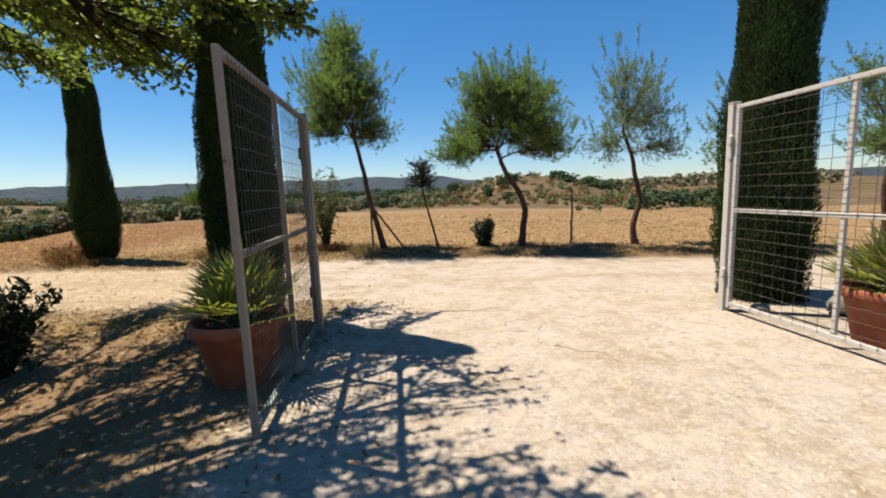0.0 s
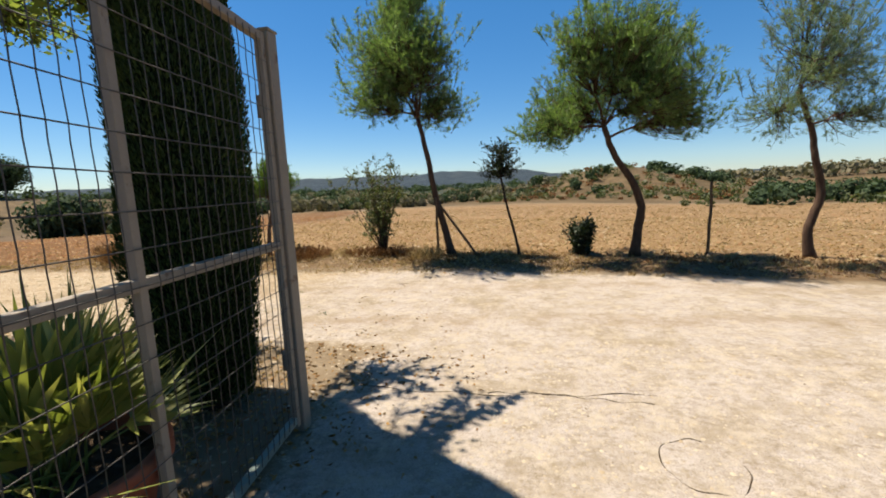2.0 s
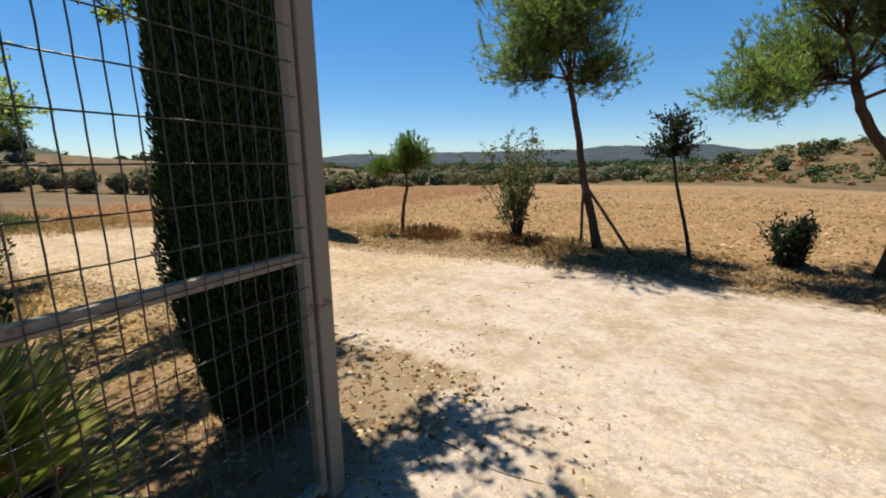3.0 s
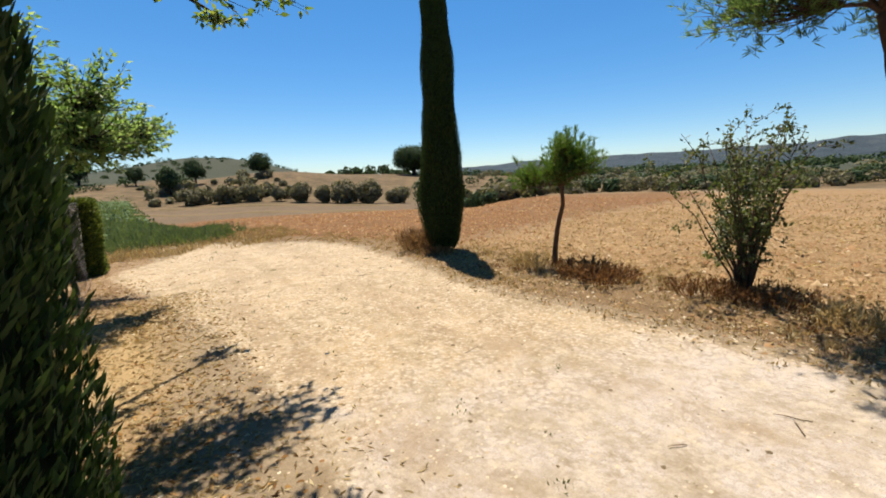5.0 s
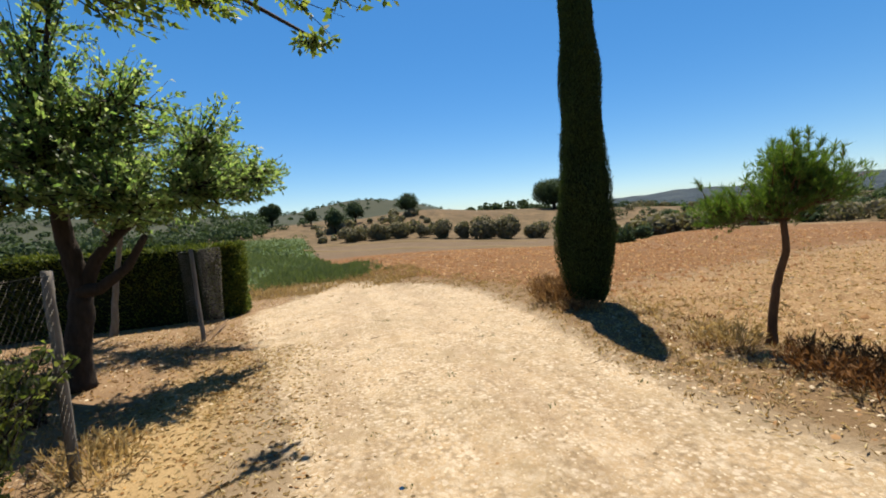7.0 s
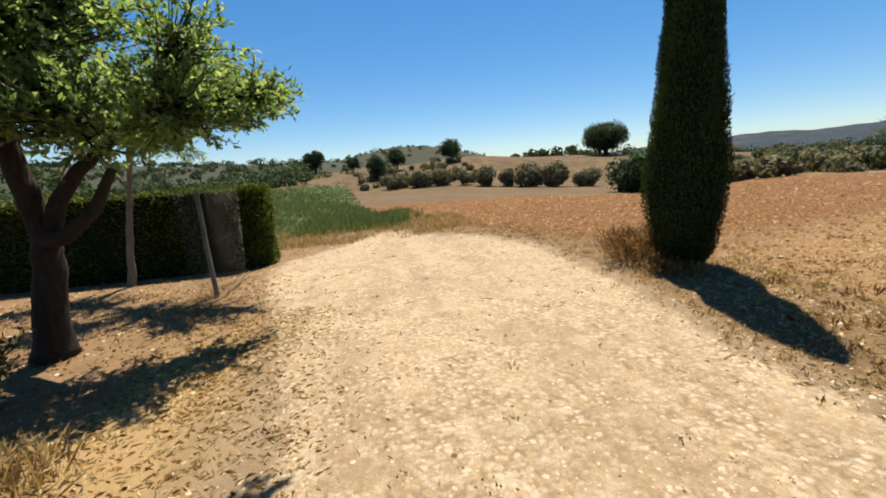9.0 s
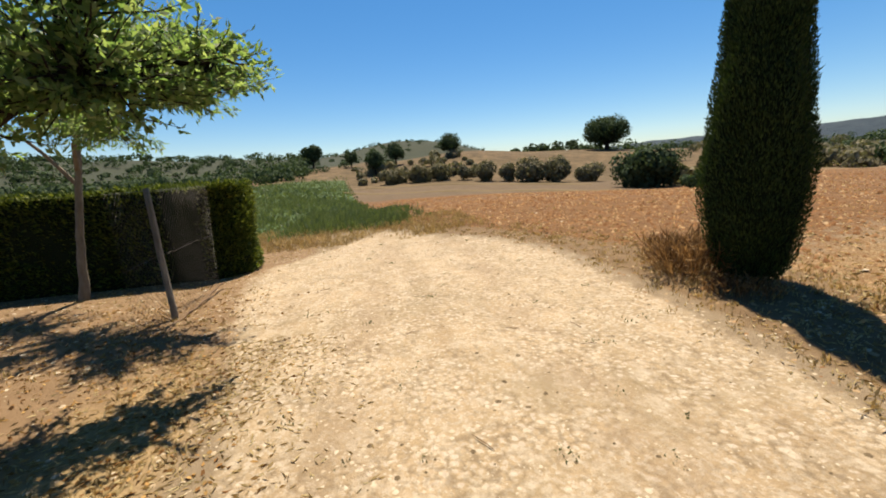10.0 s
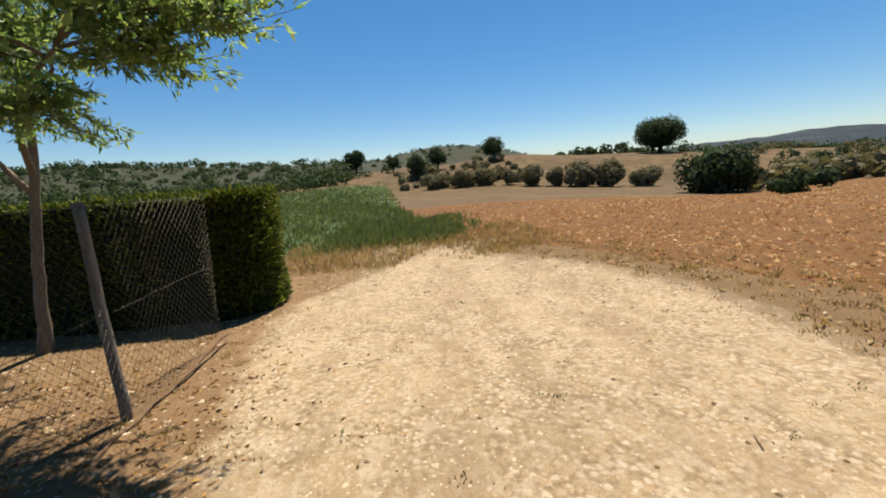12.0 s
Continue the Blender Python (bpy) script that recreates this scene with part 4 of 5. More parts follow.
# ---------------- shrubs ----------------
def stems_bush(name, at, stems, spread, h, leaf, per, mat, label, bark=MDARKBARK, base=0.12, category="shrub", bare=0.3):
    g = thing(name, at, label, category)
    P, D = [], []
    for _ in range(stems):
        az = RNG.uniform(0, 2 * np.pi)
        out = spread * RNG.uniform(0.15, 1.0)
        top = np.array([math.cos(az) * out, math.sin(az) * out, h * RNG.uniform(0.6, 1.0)])
        b = np.array([math.cos(az), math.sin(az), 0]) * base * RNG.uniform(0.1, 1)
        st = bend(b, top, (-top[0] * 0.12, -top[1] * 0.12, 0.0), 7, 0.012 * h)
        wood = [tube(st, np.linspace(0.016, 0.003, 7), 4)]
        f = RNG.uniform(bare, 1.0, per * 2)
        P.append(np.stack([np.interp(f * 6, np.arange(7), st[:, c]) for c in range(3)], 1) + RNG.normal(0, leaf[0] * 0.45, (per * 2, 3)))
        D.append(RNG.normal(0, 0.7, (per * 2, 3)) + (0, 0, 0.5))
        for q in range(6):
            f = RNG.uniform(bare, 1.0)
            o = np.array([np.interp(f * 6, np.arange(7), st[:, c]) for c in range(3)])
            e = o + unit(RNG.normal(size=3) + (0, 0, 0.6)) * h * RNG.uniform(0.1, 0.22)
            wood.append(tube(bend(o, e, (0, 0, 0), 3), (0.005, 0.004, 0.002), 3))
            k = per
            ff = RNG.uniform(0.2, 1, k)[:, None]
            P.append(o + (e - o) * ff + RNG.normal(0, leaf[0] * 0.4, (k, 3)))
            D.append(RNG.normal(0, 0.7, (k, 3)) + (0, 0, 0.4))
        part("stem", mesh("stem", wood, None, bark, True), g)
    part("foliage", mesh("foliage", *leaves(np.concatenate(P), np.concatenate(D), *leaf), mat), g)
    return g


stems_bush("shrub", foot(-3.1, 11.0), 26, 1.02, 2.05, (0.058, 0.030), 24, MSHRUB, "loose many-stemmed shrub with small grey-green leaves", bark=MBARK, base=0.07, bare=0.25)
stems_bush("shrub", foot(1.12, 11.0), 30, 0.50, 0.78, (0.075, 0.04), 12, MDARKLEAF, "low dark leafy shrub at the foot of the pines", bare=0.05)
build_tree("small_tree", foot(-0.12, 10.85), [(0, 0, 0), (-0.1, 0, 0.5), (-0.26, 0, 1.1), (-0.36, 0, 1.65)], 0.032, 0.02,
           [(-0.38, 0, 1.90, 0.56, 0.56, 0.34, 110), (-0.36, 0, 2.22, 0.42, 0.42, 0.26, 60)],
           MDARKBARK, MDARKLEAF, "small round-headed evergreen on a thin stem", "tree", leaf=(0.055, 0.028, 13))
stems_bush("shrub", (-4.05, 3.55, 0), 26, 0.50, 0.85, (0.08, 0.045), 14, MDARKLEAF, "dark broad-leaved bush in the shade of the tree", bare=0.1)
stems_bush("shrub", (-5.62, 3.85, 0), 52, 0.72, 1.05, (0.06, 0.034), 15, MBUSH, "untidy light green bush growing through the wire fence", bare=0.08)
stems_bush("shrub", (-5.05, 3.45, 0), 34, 0.6, 0.85, (0.055, 0.03), 12, MBUSH, "low sprawling bush with yellow-green leaves beside the fence", bare=0.08)
stems_bush("shrub", (-7.25, 3.35, 0), 18, 0.40, 0.7, (0.05, 0.026), 9, MSHRUB, "small weedy bush by the fence post", bare=0.1)


# ---------------- broad-leaved trees on the inner side ----------------
build_tree("almond_tree", (-8.30, 3.23, 0), [(0, 0, 0), (0.0, 0.05, 0.5), (0.0, 0.13, 0.95), (0.0, 0.17, 1.2), (0.02, 0.10, 1.6), (0.05, 0.06, 2.0), (0.1, 0.0, 2.5)], 0.15, 0.075,
           [(0.4, 0.7, 2.25, 1.0, 0.8, 0.6, 135), (0.0, 1.5, 2.35, 0.85, 0.8, 0.55, 115), (-0.5, 2.15, 2.52, 0.65, 0.6, 0.42, 48), (0.9, -0.2, 2.2, 0.7, 0.6, 0.5, 50), (0.3, 0.1, 3.1, 1.1, 1.0, 0.85, 160),
            (0.2, 0.8, 3.3, 0.9, 0.85, 0.65, 115), (0.0, 1.6, 3.0, 0.7, 0.7, 0.55, 46), (-0.9, -0.2, 2.7, 0.9, 1.0, 0.7, 60), (0.9, -0.8, 2.7, 1.1, 1.0, 0.8, 95), (-0.4, -1.2, 3.0, 1.0, 1.0, 0.8, 55), (0.4, 0.2, 3.95, 0.6, 0.6, 0.6, 44), (0.6, 0.5, 4.35, 0.3, 0.3, 0.35, 14)],
           MDARKBARK, MALMOND, "spreading almond tree with a dark forked trunk by the fence", "tree", leaf=(0.08, 0.037, 27), up=0.15,
           forks=([(0.0, 0.16, 1.10), (0.03, 0.34, 1.5), (0.05, 0.58, 1.78), (0.0, 0.90, 2.05), (-0.1, 1.25, 2.3)], [(0.04, 0.16, 1.15), (0.12, 0.40, 1.18), (0.2, 0.72, 1.40), (0.25, 0.95, 1.75)]))
build_tree("pale_tree", foot(-11.97, 2.08), [(0, 0, 0), (0.0, 0.10, 0.8), (0.0, 0.24, 1.6), (0.0, 0.38, 2.3), (0.0, 0.42, 3.2)], 0.062, 0.03,
           [(1.3, 1.5, 2.35, 0.6, 0.7, 0.30, 44), (1.5, 2.5, 2.68, 0.55, 0.65, 0.26, 50), (1.8, 3.05, 2.85, 0.5, 0.6, 0.2, 36), (1.9, 2.6, 3.15, 0.65, 0.75, 0.4, 60), (0.7, 0.8, 2.6, 0.75, 0.8, 0.45, 60), (1.2, 1.9, 3.35, 0.95, 0.95, 0.6, 90), (0.1, 0.4, 3.4, 1.0, 1.0, 0.65, 130), (0.7, -0.5, 3.1, 0.9, 0.9, 0.6, 100), (1.8, 1.0, 3.1, 0.7, 0.7, 0.55, 100)],
           MPALEBARK, MALMOND, "young tree with a slim pale trunk and narrow leaves", "tree", leaf=(0.088, 0.023, 33), up=-0.1, droop=0.1,
           forks=([(0.0, 0.30, 1.95), (0.3, 0.5, 2.3), (0.8, 1.0, 2.6), (1.3, 1.7, 2.75)], [(0.0, 0.26, 1.75), (0.1, 0.0, 2.2), (0.4, -0.3, 2.7)]))
build_tree("shade_tree", (-4.9, 1.5, 0), [(0, 0, 0), (0.05, 0.05, 0.9), (0.15, 0.2, 1.8), (0.3, 0.5, 2.6), (0.4, 0.8, 3.3)], 0.17, 0.09,
           [(0.4, 1.4, 3.6, 1.2, 1.2, 0.7, 150), (1.6, 2.2, 3.55, 1.0, 1.0, 0.55, 100), (2.7, 2.7, 3.55, 0.9, 0.8, 0.45, 56), (3.6, 2.2, 3.65, 0.8, 0.7, 0.4, 28), (1.4, 1.0, 3.9, 1.1, 1.0, 0.6, 120),
            (2.3, 3.2, 3.1, 0.7, 0.6, 0.5, 60), (3.5, 2.75, 3.25, 0.45, 0.4, 0.3, 24), (0.7, 4.5, 3.6, 0.9, 0.7, 0.4, 80), (-0.7, 4.7, 3.6, 0.8, 0.7, 0.38, 80), (1.5, 3.6, 3.6, 0.8, 0.8, 0.5, 70),
            (0.6, 3.2, 3.65, 0.9, 0.9, 0.5, 95), (2.8, 1.4, 3.9, 0.9, 0.9, 0.5, 90), (-1.2, 1.2, 3.7, 1.0, 1.0, 0.7, 40), (2.9, 0.4, 3.7, 0.9, 0.9, 0.5, 60), (3.9, 0.9, 3.8, 0.8, 0.8, 0.4, 32), (-1.0, 2.6, 4.0, 0.9, 0.9, 0.4, 45), (-2.2, 2.9, 4.1, 0.8, 0.8, 0.35, 34), (-2.3, 4.75, 3.72, 0.35, 0.3, 0.12, 9), (2.2, 4.4, 3.85, 0.7, 0.55, 0.28, 42), (3.0, 3.9, 3.8, 0.6, 0.5, 0.26, 26), (-0.8, 3.4, 3.75, 0.95, 0.8, 0.35, 42), (-1.6, 3.6, 3.8, 0.8, 0.7, 0.3, 36)],
           MDARKBARK, MOVER, "large tree whose leafy branches hang over the yard", "tree", leaf=(0.09, 0.048, 17), up=-0.1, droop=0.15)


# ---------------- hedge ----------------
def hedge(x0, x1, y0, y1, h):
    g = thing("hedge", ((x0 + x1) / 2, (y0 + y1) / 2, -0.16), "clipped dark green conifer hedge, sunlit yellow-green at its end", "hedge")
    lx, ly = x1 - x0, y1 - y0
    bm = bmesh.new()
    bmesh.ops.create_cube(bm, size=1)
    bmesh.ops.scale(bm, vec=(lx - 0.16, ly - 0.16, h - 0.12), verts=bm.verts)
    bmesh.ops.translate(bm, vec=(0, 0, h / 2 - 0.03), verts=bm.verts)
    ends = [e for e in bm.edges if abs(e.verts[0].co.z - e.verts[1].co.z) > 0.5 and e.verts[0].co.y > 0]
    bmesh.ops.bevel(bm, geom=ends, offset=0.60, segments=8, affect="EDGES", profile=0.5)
    part("heart", from_bm("heart", bm, MCORE), g, "solid core coloured near-black as the shade between sprays")
    Ps, Ds = [], []
    for n, face in ((19000, "e"), (11000, "n"), (10000, "t")):
        u, v = RNG.uniform(-0.5, 0.5, n), RNG.uniform(0.03, 1.0, n)
        if face == "e":
            P = np.stack([np.full(n, lx / 2 - 0.09), u * (ly - 1.2) - 0.6, v * h], 1)
            N = np.tile((1.0, 0, 0.5), (n, 1))
        elif face == "n":
            a, rx = u * np.pi, lx / 2 - 0.06
            P = np.stack([rx * np.sin(a), ly / 2 - 0.69 + 0.63 * np.cos(a) ** 0.7, v * h], 1)
            N = np.stack([np.sin(a), np.cos(a), np.full(n, 0.5)], 1)
        else:
            P = np.stack([u * (lx - 0.1), (v - 0.5) * (ly - 0.1), np.full(n, h - 0.10)], 1)
            N = np.tile((0, 0, 1.0), (n, 1))
            keep = (P[:, 1] < ly / 2 - 0.66) | ((P[:, 0] / (lx / 2)) ** 2 + ((P[:, 1] - ly / 2 + 0.66) / 0.6) ** 2 < 1)
            P, N = P[keep], N[keep]
            n = len(P)
        wob = 0.05 * np.sin(P[:, 1] * 2.7 + P[:, 0]) + 0.05 * np.sin(P[:, 2] * 5 + P[:, 1] * 1.3 + P[:, 0] * 3)
        P = P + unit(N) * wob[:, None] * 0.7 + RNG.normal(0, 0.02, P.shape)
        P[:, 2] = np.clip(P[:, 2], 0.02, None)
        Ps.append(P)
        Ds.append(N + RNG.normal(0, 0.45, (n, 3)))
    part("foliage", mesh("foliage", *leaves(np.concatenate(Ps), np.concatenate(Ds), 0.10, 0.032), MHEDGE), g)


hedge(-14.2, -12.55, -9.0, 4.32, 1.70)


# ---------------- wire fence ----------------
def wire_fence():
    g = thing("wire_fence", (-6.2, 3.95, 0), "sagging chain-link fence on grey posts in front of the hedge", "fence")
    posts = [(1.1, 0.35, 0.0, 0.0), (0.2, 0.35, 0.02, 0.0), (-2.9, 0.21, -0.08, -0.06), (-3.88, 0.18, -0.10, -0.08), (-5.45, 0.16, 0.0, 0.0)]
    for x, y, dx, dy in (posts[1], posts[3]):
        P = bend((x, y, -0.1), (x + dx, y + dy, 1.52), (0, 0, 0), 8, 0.004)
        part("post", mesh("post", *tube(P, np.linspace(0.036, 0.033, 8), 10), MPOST, True), g, "weathered grey post")
    for (x0, y0, a0, b0), (x1, y1, a1, b1) in ((posts[0], posts[1]), (posts[2], posts[3]), (posts[3], posts[4])):
        L, H, s = abs(x1 - x0), 1.45, 0.075
        wires = []

        def place(u, z):
            f, t = u / L, z / 1.5
            return (x0 + (x1 - x0) * f + (a0 + (a1 - a0) * f) * t, y0 + (y1 - y0) * f + (b0 + (b1 - b0) * f) * t + 0.04 + 0.025 * math.sin(u * 3 + z * 2), 0.05 + z)
        for c in np.arange(-H, L, s):
            for sgn in (1, -1):
                u0, u1 = max(c, 0), min(c + H, L)
                if u1 - u0 < 0.03:
                    continue
                us = np.linspace(u0, u1, 5)
                zs = (us - c) if sgn > 0 else H - (us - c)
                wires.append(tube([place(u, z) for u, z in zip(us, zs)], np.full(5, 0.0012), 3))
        for z in (0.02, 0.72, 1.44):
            wires.append(tube([place(u, z) for u in np.linspace(0, L, 8)], np.full(8, 0.002), 4))
        part("chain_link", mesh("chain_link", wires, None, MWIRE), g, "diamond wire netting")


wire_fence()
# brown tube added as the dark shadow line at the fence foot
shade_line = new("fence_shadow_line", mesh("fence_shadow_line", *tube(bend((-9.0, 4.22, 0.004), (-11.7, 4.16, 0.004), (0, 0.03, 0), 14, 0.01), np.full(14, 0.014), 6), MSTAKE, True))
tagged(shade_line, "thin brown tube standing in for the shadow line along the foot of the fence", "pipe")


# ---------------- far trees and bushes ----------------
def far_bush(at, w, h, mat, label, group="", n=5200, trunk=0.0):
    """A distant tree or bush: short trunk and a lumpy crown of leaf clumps."""
    g = thing("far_tree" if trunk else "far_bush", at, label, "tree" if trunk else "bush", group)
    if trunk:
        wood = [tube(bend((0, 0, -0.3), (0.05 * w, 0, trunk + h * 0.4), (0.03 * w, 0, 0), 6), np.linspace(0.05 * w + 0.05, 0.03 * w, 6), 7)]
        for a in np.linspace(0, 5, 5):
            wood.append(tube(bend((0.02 * w, 0, trunk), (0.3 * w * math.cos(a), 0.3 * w * math.sin(a), trunk + h * 0.5), (0, 0, 0), 4), np.linspace(0.03 * w, 0.01 * w, 4), 5))
        part("trunk", mesh("trunk", wood, None, MDARKBARK, True), g)
    k = max(7, int(n / 180))
    ctr = in_ball(k, 0.4) * (w * 0.38, w * 0.38, h * 0.32) + (0, 0, trunk + h * (0.52 if trunk else 0.44))
    rad = RNG.uniform(0.22, 0.36, k) * min(w, h)
    P, D = [], []
    for c, r in zip(ctr, rad):
        v = unit(RNG.normal(size=(n // k, 3)))
        q = c + v * r * RNG.uniform(0.7, 1.05, (n // k, 1))
        keep = q[:, 2] > 0.02
        P.append(q[keep])
        D.append(v[keep])
    s = (0.055 if n < 8000 else 0.042) * min(w, h) + 0.05
    part("crown", mesh("crown", *plates(np.concatenate(P), np.concatenate(D), s * 0.8), mat), g)
    return g


def at_bearing(b, d):
    x, y = CX - d * math.sin(radians(b)), CY + d * math.cos(radians(b))
    return (x, y, float(land(x, y)) - 0.1)


far_bush(at_bearing(58.3, 135), 13.8, 8.0, MFAROAK, "big round dark oak alone on a tan ridge", n=16000, trunk=1.4)
far_bush(at_bearing(53.8, 49), 6.4, 4.5, MFAROAK, "dense dark evergreen bush at the edge of the ploughed field", n=7800)
for b, d, w, h in ((60.3, 70, 4.6, 3.2), (64.4, 70, 4.6, 4.2), (67.6, 71, 4.8, 4.4), (70.7, 72, 2.8, 3.6), (73.6, 73, 3.2, 4.0), (76.4, 76, 2.4, 3.2), (79.6, 78, 3.6, 3.4), (82.6, 78, 5.6, 3.6), (86.2, 80, 5.0, 3.2)):
    far_bush(at_bearing(b, d), w, h, MFAROLIVE, "grey-green hedgerow bush between dry fields", "hedgerow bushes", 4200)
for b, d, w, h in ((88.4, 98, 4.4, 4.2), (85.6, 112, 4.6, 4.4), (78.2, 110, 5.6, 4.6), (96.3, 132, 6, 5.4), (91.5, 118, 3.6, 3.2)):
    far_bush(at_bearing(b, d), w, h, MFAROAK, "dark round holm oak on the far slope", "far oaks", 3800, trunk=1.2)


def clumps(name, spots, w, h, mat, label, category, quads=60, piece=0.24):
    """A far wood or grove: many lumpy crowns in one mesh."""
    P, D, S = [], [], []
    for (b, d), f in zip(spots, RNG.uniform(0.4, 1.45, len(spots))):
        x, y, z = at_bearing(b, d)
        v = unit(RNG.normal(size=(quads, 3)) + (0, 0, 0.25))
        o = in_ball(3, 0.6)[RNG.integers(0, 3, quads)] * w * f * 0.28
        q = np.array([x, y, z + h * f * 0.48]) + o + v * np.array([w, w, h]) * f * 0.42
        q[:, 2] = np.maximum(q[:, 2], z)
        P.append(q)
        D.append(v)
    s = w * piece
    tagged(new(name, mesh(name, *plates(np.concatenate(P), np.concatenate(D), s * 0.8), mat)), label, category, kind="stuff")


def spots(n, b0, b1, d0, d1):
    return list(zip(RNG.uniform(b0, b1, n), d0 * (d1 / d0) ** RNG.uniform(0, 1, n)))


def rows(b0, b1, d0, d1, nb, nd):
    return [(b + RNG.normal(0, 0.15), d + RNG.normal(0, 0.8)) for d in np.linspace(d0, d1, nd) for b in np.linspace(b0, b1, nb)]


clumps("far_scrub", spots(46, 8, 47, 50, 62) + spots(120, 0, 50, 58, 150), 2.4, 1.5, MFAROLIVE, "belt of grey-green scrub past the stubble field", "scrub", 190, 0.12)
clumps("far_scrub", spots(34, 10, 47, 52, 66) + spots(60, 2, 50, 62, 130), 2.4, 1.7, MFAROAK, "dark evergreen bushes among the grey scrub", "scrub", 190, 0.12)
clumps("far_wood", spots(800, -6, 62, 140, 420), 3.4, 2.0, MFAROAK, "dark wooded slope in the distance", "wood", 42, 0.17)
clumps("far_scrub", spots(22, 38, 51, 46, 58), 2.1, 1.7, MFAROLIVE, "bushes lining the edge of the ploughed field", "scrub", 110)
clumps("olive_grove", rows(-7, 7, 64, 112, 12, 6), 1.5, 1.2, MFAROLIVE, "olive trees in rows on a dry mound", "olive grove", 70)
clumps("olive_grove", rows(-47, -26, 110, 230, 22, 10), 2.6, 1.9, MFAROLIVE, "dotted rows of olive trees on a tan slope", "olive grove", 44)
clumps("far_scrub", spots(34, -28, -19, 80, 96) + spots(14, -18, -3, 62, 84) + spots(50, -48, -29, 45, 80), 2.0, 1.4, MFAROAK, "dark low scrub on the mound", "scrub", 150, 0.15)
clumps("dry_scrub", spots(120, -30, 2, 56, 92), 1.2, 0.6, MDRYDARK, "brown withered bushes over the mound", "scrub", 50, 0.16)
clumps("olive_scrub", spots(260, -30, 2, 56, 92) + spots(40, -50, -26, 40, 80), 1.2, 0.8, MSHRUB, "low olive-green bushes over the mound", "scrub", 60, 0.16)
clumps("far_wood", spots(1150, 97, 142, 95, 420), 3.6, 2.2, MFAROAK, "dark green wooded hillside behind the hedge", "wood", 46, 0.16)
clumps("far_wood", spots(260, 70, 98, 240, 420) + spots(40, 86, 100, 110, 170), 2.6, 1.5, MFAROAK, "scattered dark trees on the round hill", "wood", 70, 0.13)
clumps("far_scrub", spots(50, 74, 92, 80, 110), 2.2, 1.6, MFAROLIVE, "scrub between the dry strips of land", "scrub", 90)
clumps("far_wood", spots(60, 60, 70, 140, 200), 3.6, 2.4, MFAROAK, "line of dark trees along a tan ridge", "wood", 80)


# ---------------- loose cover of the ground ----------------
# a half-buried stone: a ring below the surface and an uneven peak
KNOB = np.array([(1, 0, -0.35), (0.31, 0.95, -0.35), (-0.81, 0.59, -0.35), (-0.81, -0.59, -0.35), (0.31, -0.95, -0.35), (0.15, 0.1, 1)], float)
KNOBF = np.array([(0, 1, 5), (1, 2, 5), (2, 3, 5), (3, 4, 5), (4, 0, 5)])


def lumps(name, x, y, size, flat, mat, label, category, sink=0.002):
    """Stones or clods lying on the ground, in one mesh."""
    n = len(x)
    z = land(x, y)
    V = KNOB[None] * size[:, None, None] * RNG.uniform(0.55, 1.35, (n, 6, 1)) * (1, 1, flat)
    a = RNG.uniform(0, 2 * np.pi, n)
    c, s = np.cos(a)[:, None], np.sin(a)[:, None]
    V = np.stack([V[..., 0] * c - V[..., 1] * s, V[..., 0] * s + V[..., 1] * c, V[..., 2]], -1)
    V = V + np.stack([x, y, z + size * flat * 0.1 - sink], 1)[:, None]
    F = KNOBF[None] + (np.arange(n) * 6)[:, None, None]
    tagged(new(name, mesh(name, V.reshape(-1, 3), F.reshape(-1, 3), mat)), label, category, kind="stuff")


def scatter(n, x0, x1, y0, y1, weight):
    x, y = RNG.uniform(x0, x1, n), RNG.uniform(y0, y1, n)
    g, o = zones(x, y)
    w = weight(g, o)
    patch = 0.5 + 0.5 * np.sin(x * 1.7 + 1.3 * np.sin(y * 1.1)) * np.sin(y * 2.1 + np.sin(x * 0.8))
    keep = RNG.uniform(0, 1, n) < w * (0.35 + 0.65 * patch)
    return x[keep], y[keep]


def sizes(n, mean, spread=0.5):
    return mean * np.exp(RNG.normal(0, spread, n))


x, y = scatter(46000, -18, -1.5, 4.3, 10.5, lambda g, o: g * (1 - 0.6 * o["pale"]))
lumps("gravel", x, y, np.clip(sizes(len(x), 0.008), 0.004, 0.018), 0.45, MPEBBLE, "loose pale stones and grit on the dirt lane", "gravel")
x, y = scatter(16000, -16, -1.5, 4.3, 10.0, lambda g, o: g * (1 - 0.7 * o["pale"]))
lumps("stones", x, y, np.clip(sizes(len(x), 0.014, 0.4), 0.008, 0.028), 0.42, MPEBBLE, "flat cream-coloured stones bedded in the dirt lane", "stones")
x, y = scatter(2200, -16, -0.8, 4.5, 9.6, lambda g, o: g)
lumps("dirt_crumbs", x, y, np.clip(sizes(len(x), 0.011, 0.5), 0.005, 0.03), 0.45, MDARKCRUMB, "dark crumbs of earth and dry weeds on the lane", "earth")
x, y = scatter(22000, -1.6, 4.6, 0.8, 6.2, lambda g, o: g)
lumps("gravel", x, y, np.clip(sizes(len(x), 0.010), 0.005, 0.02), 0.42, MPEBBLE, "loose whitish chippings on the yard by the gate", "gravel")
x, y = scatter(900, -1.6, 4.6, 0.8, 6.0, lambda g, o: g)
lumps("dirt_crumbs", x, y, np.clip(sizes(len(x), 0.006, 0.5), 0.003, 0.015), 0.4, MDARKCRUMB, "dark grit between the chippings of the yard", "earth")
x, y = scatter(15000, -1.6, 5, 0.3, 9.5, lambda g, o: g)
lumps("gravel", x, y, np.clip(sizes(len(x), 0.006), 0.003, 0.018), 0.32, MPEBBLE, "fine white gravel of the yard", "gravel")
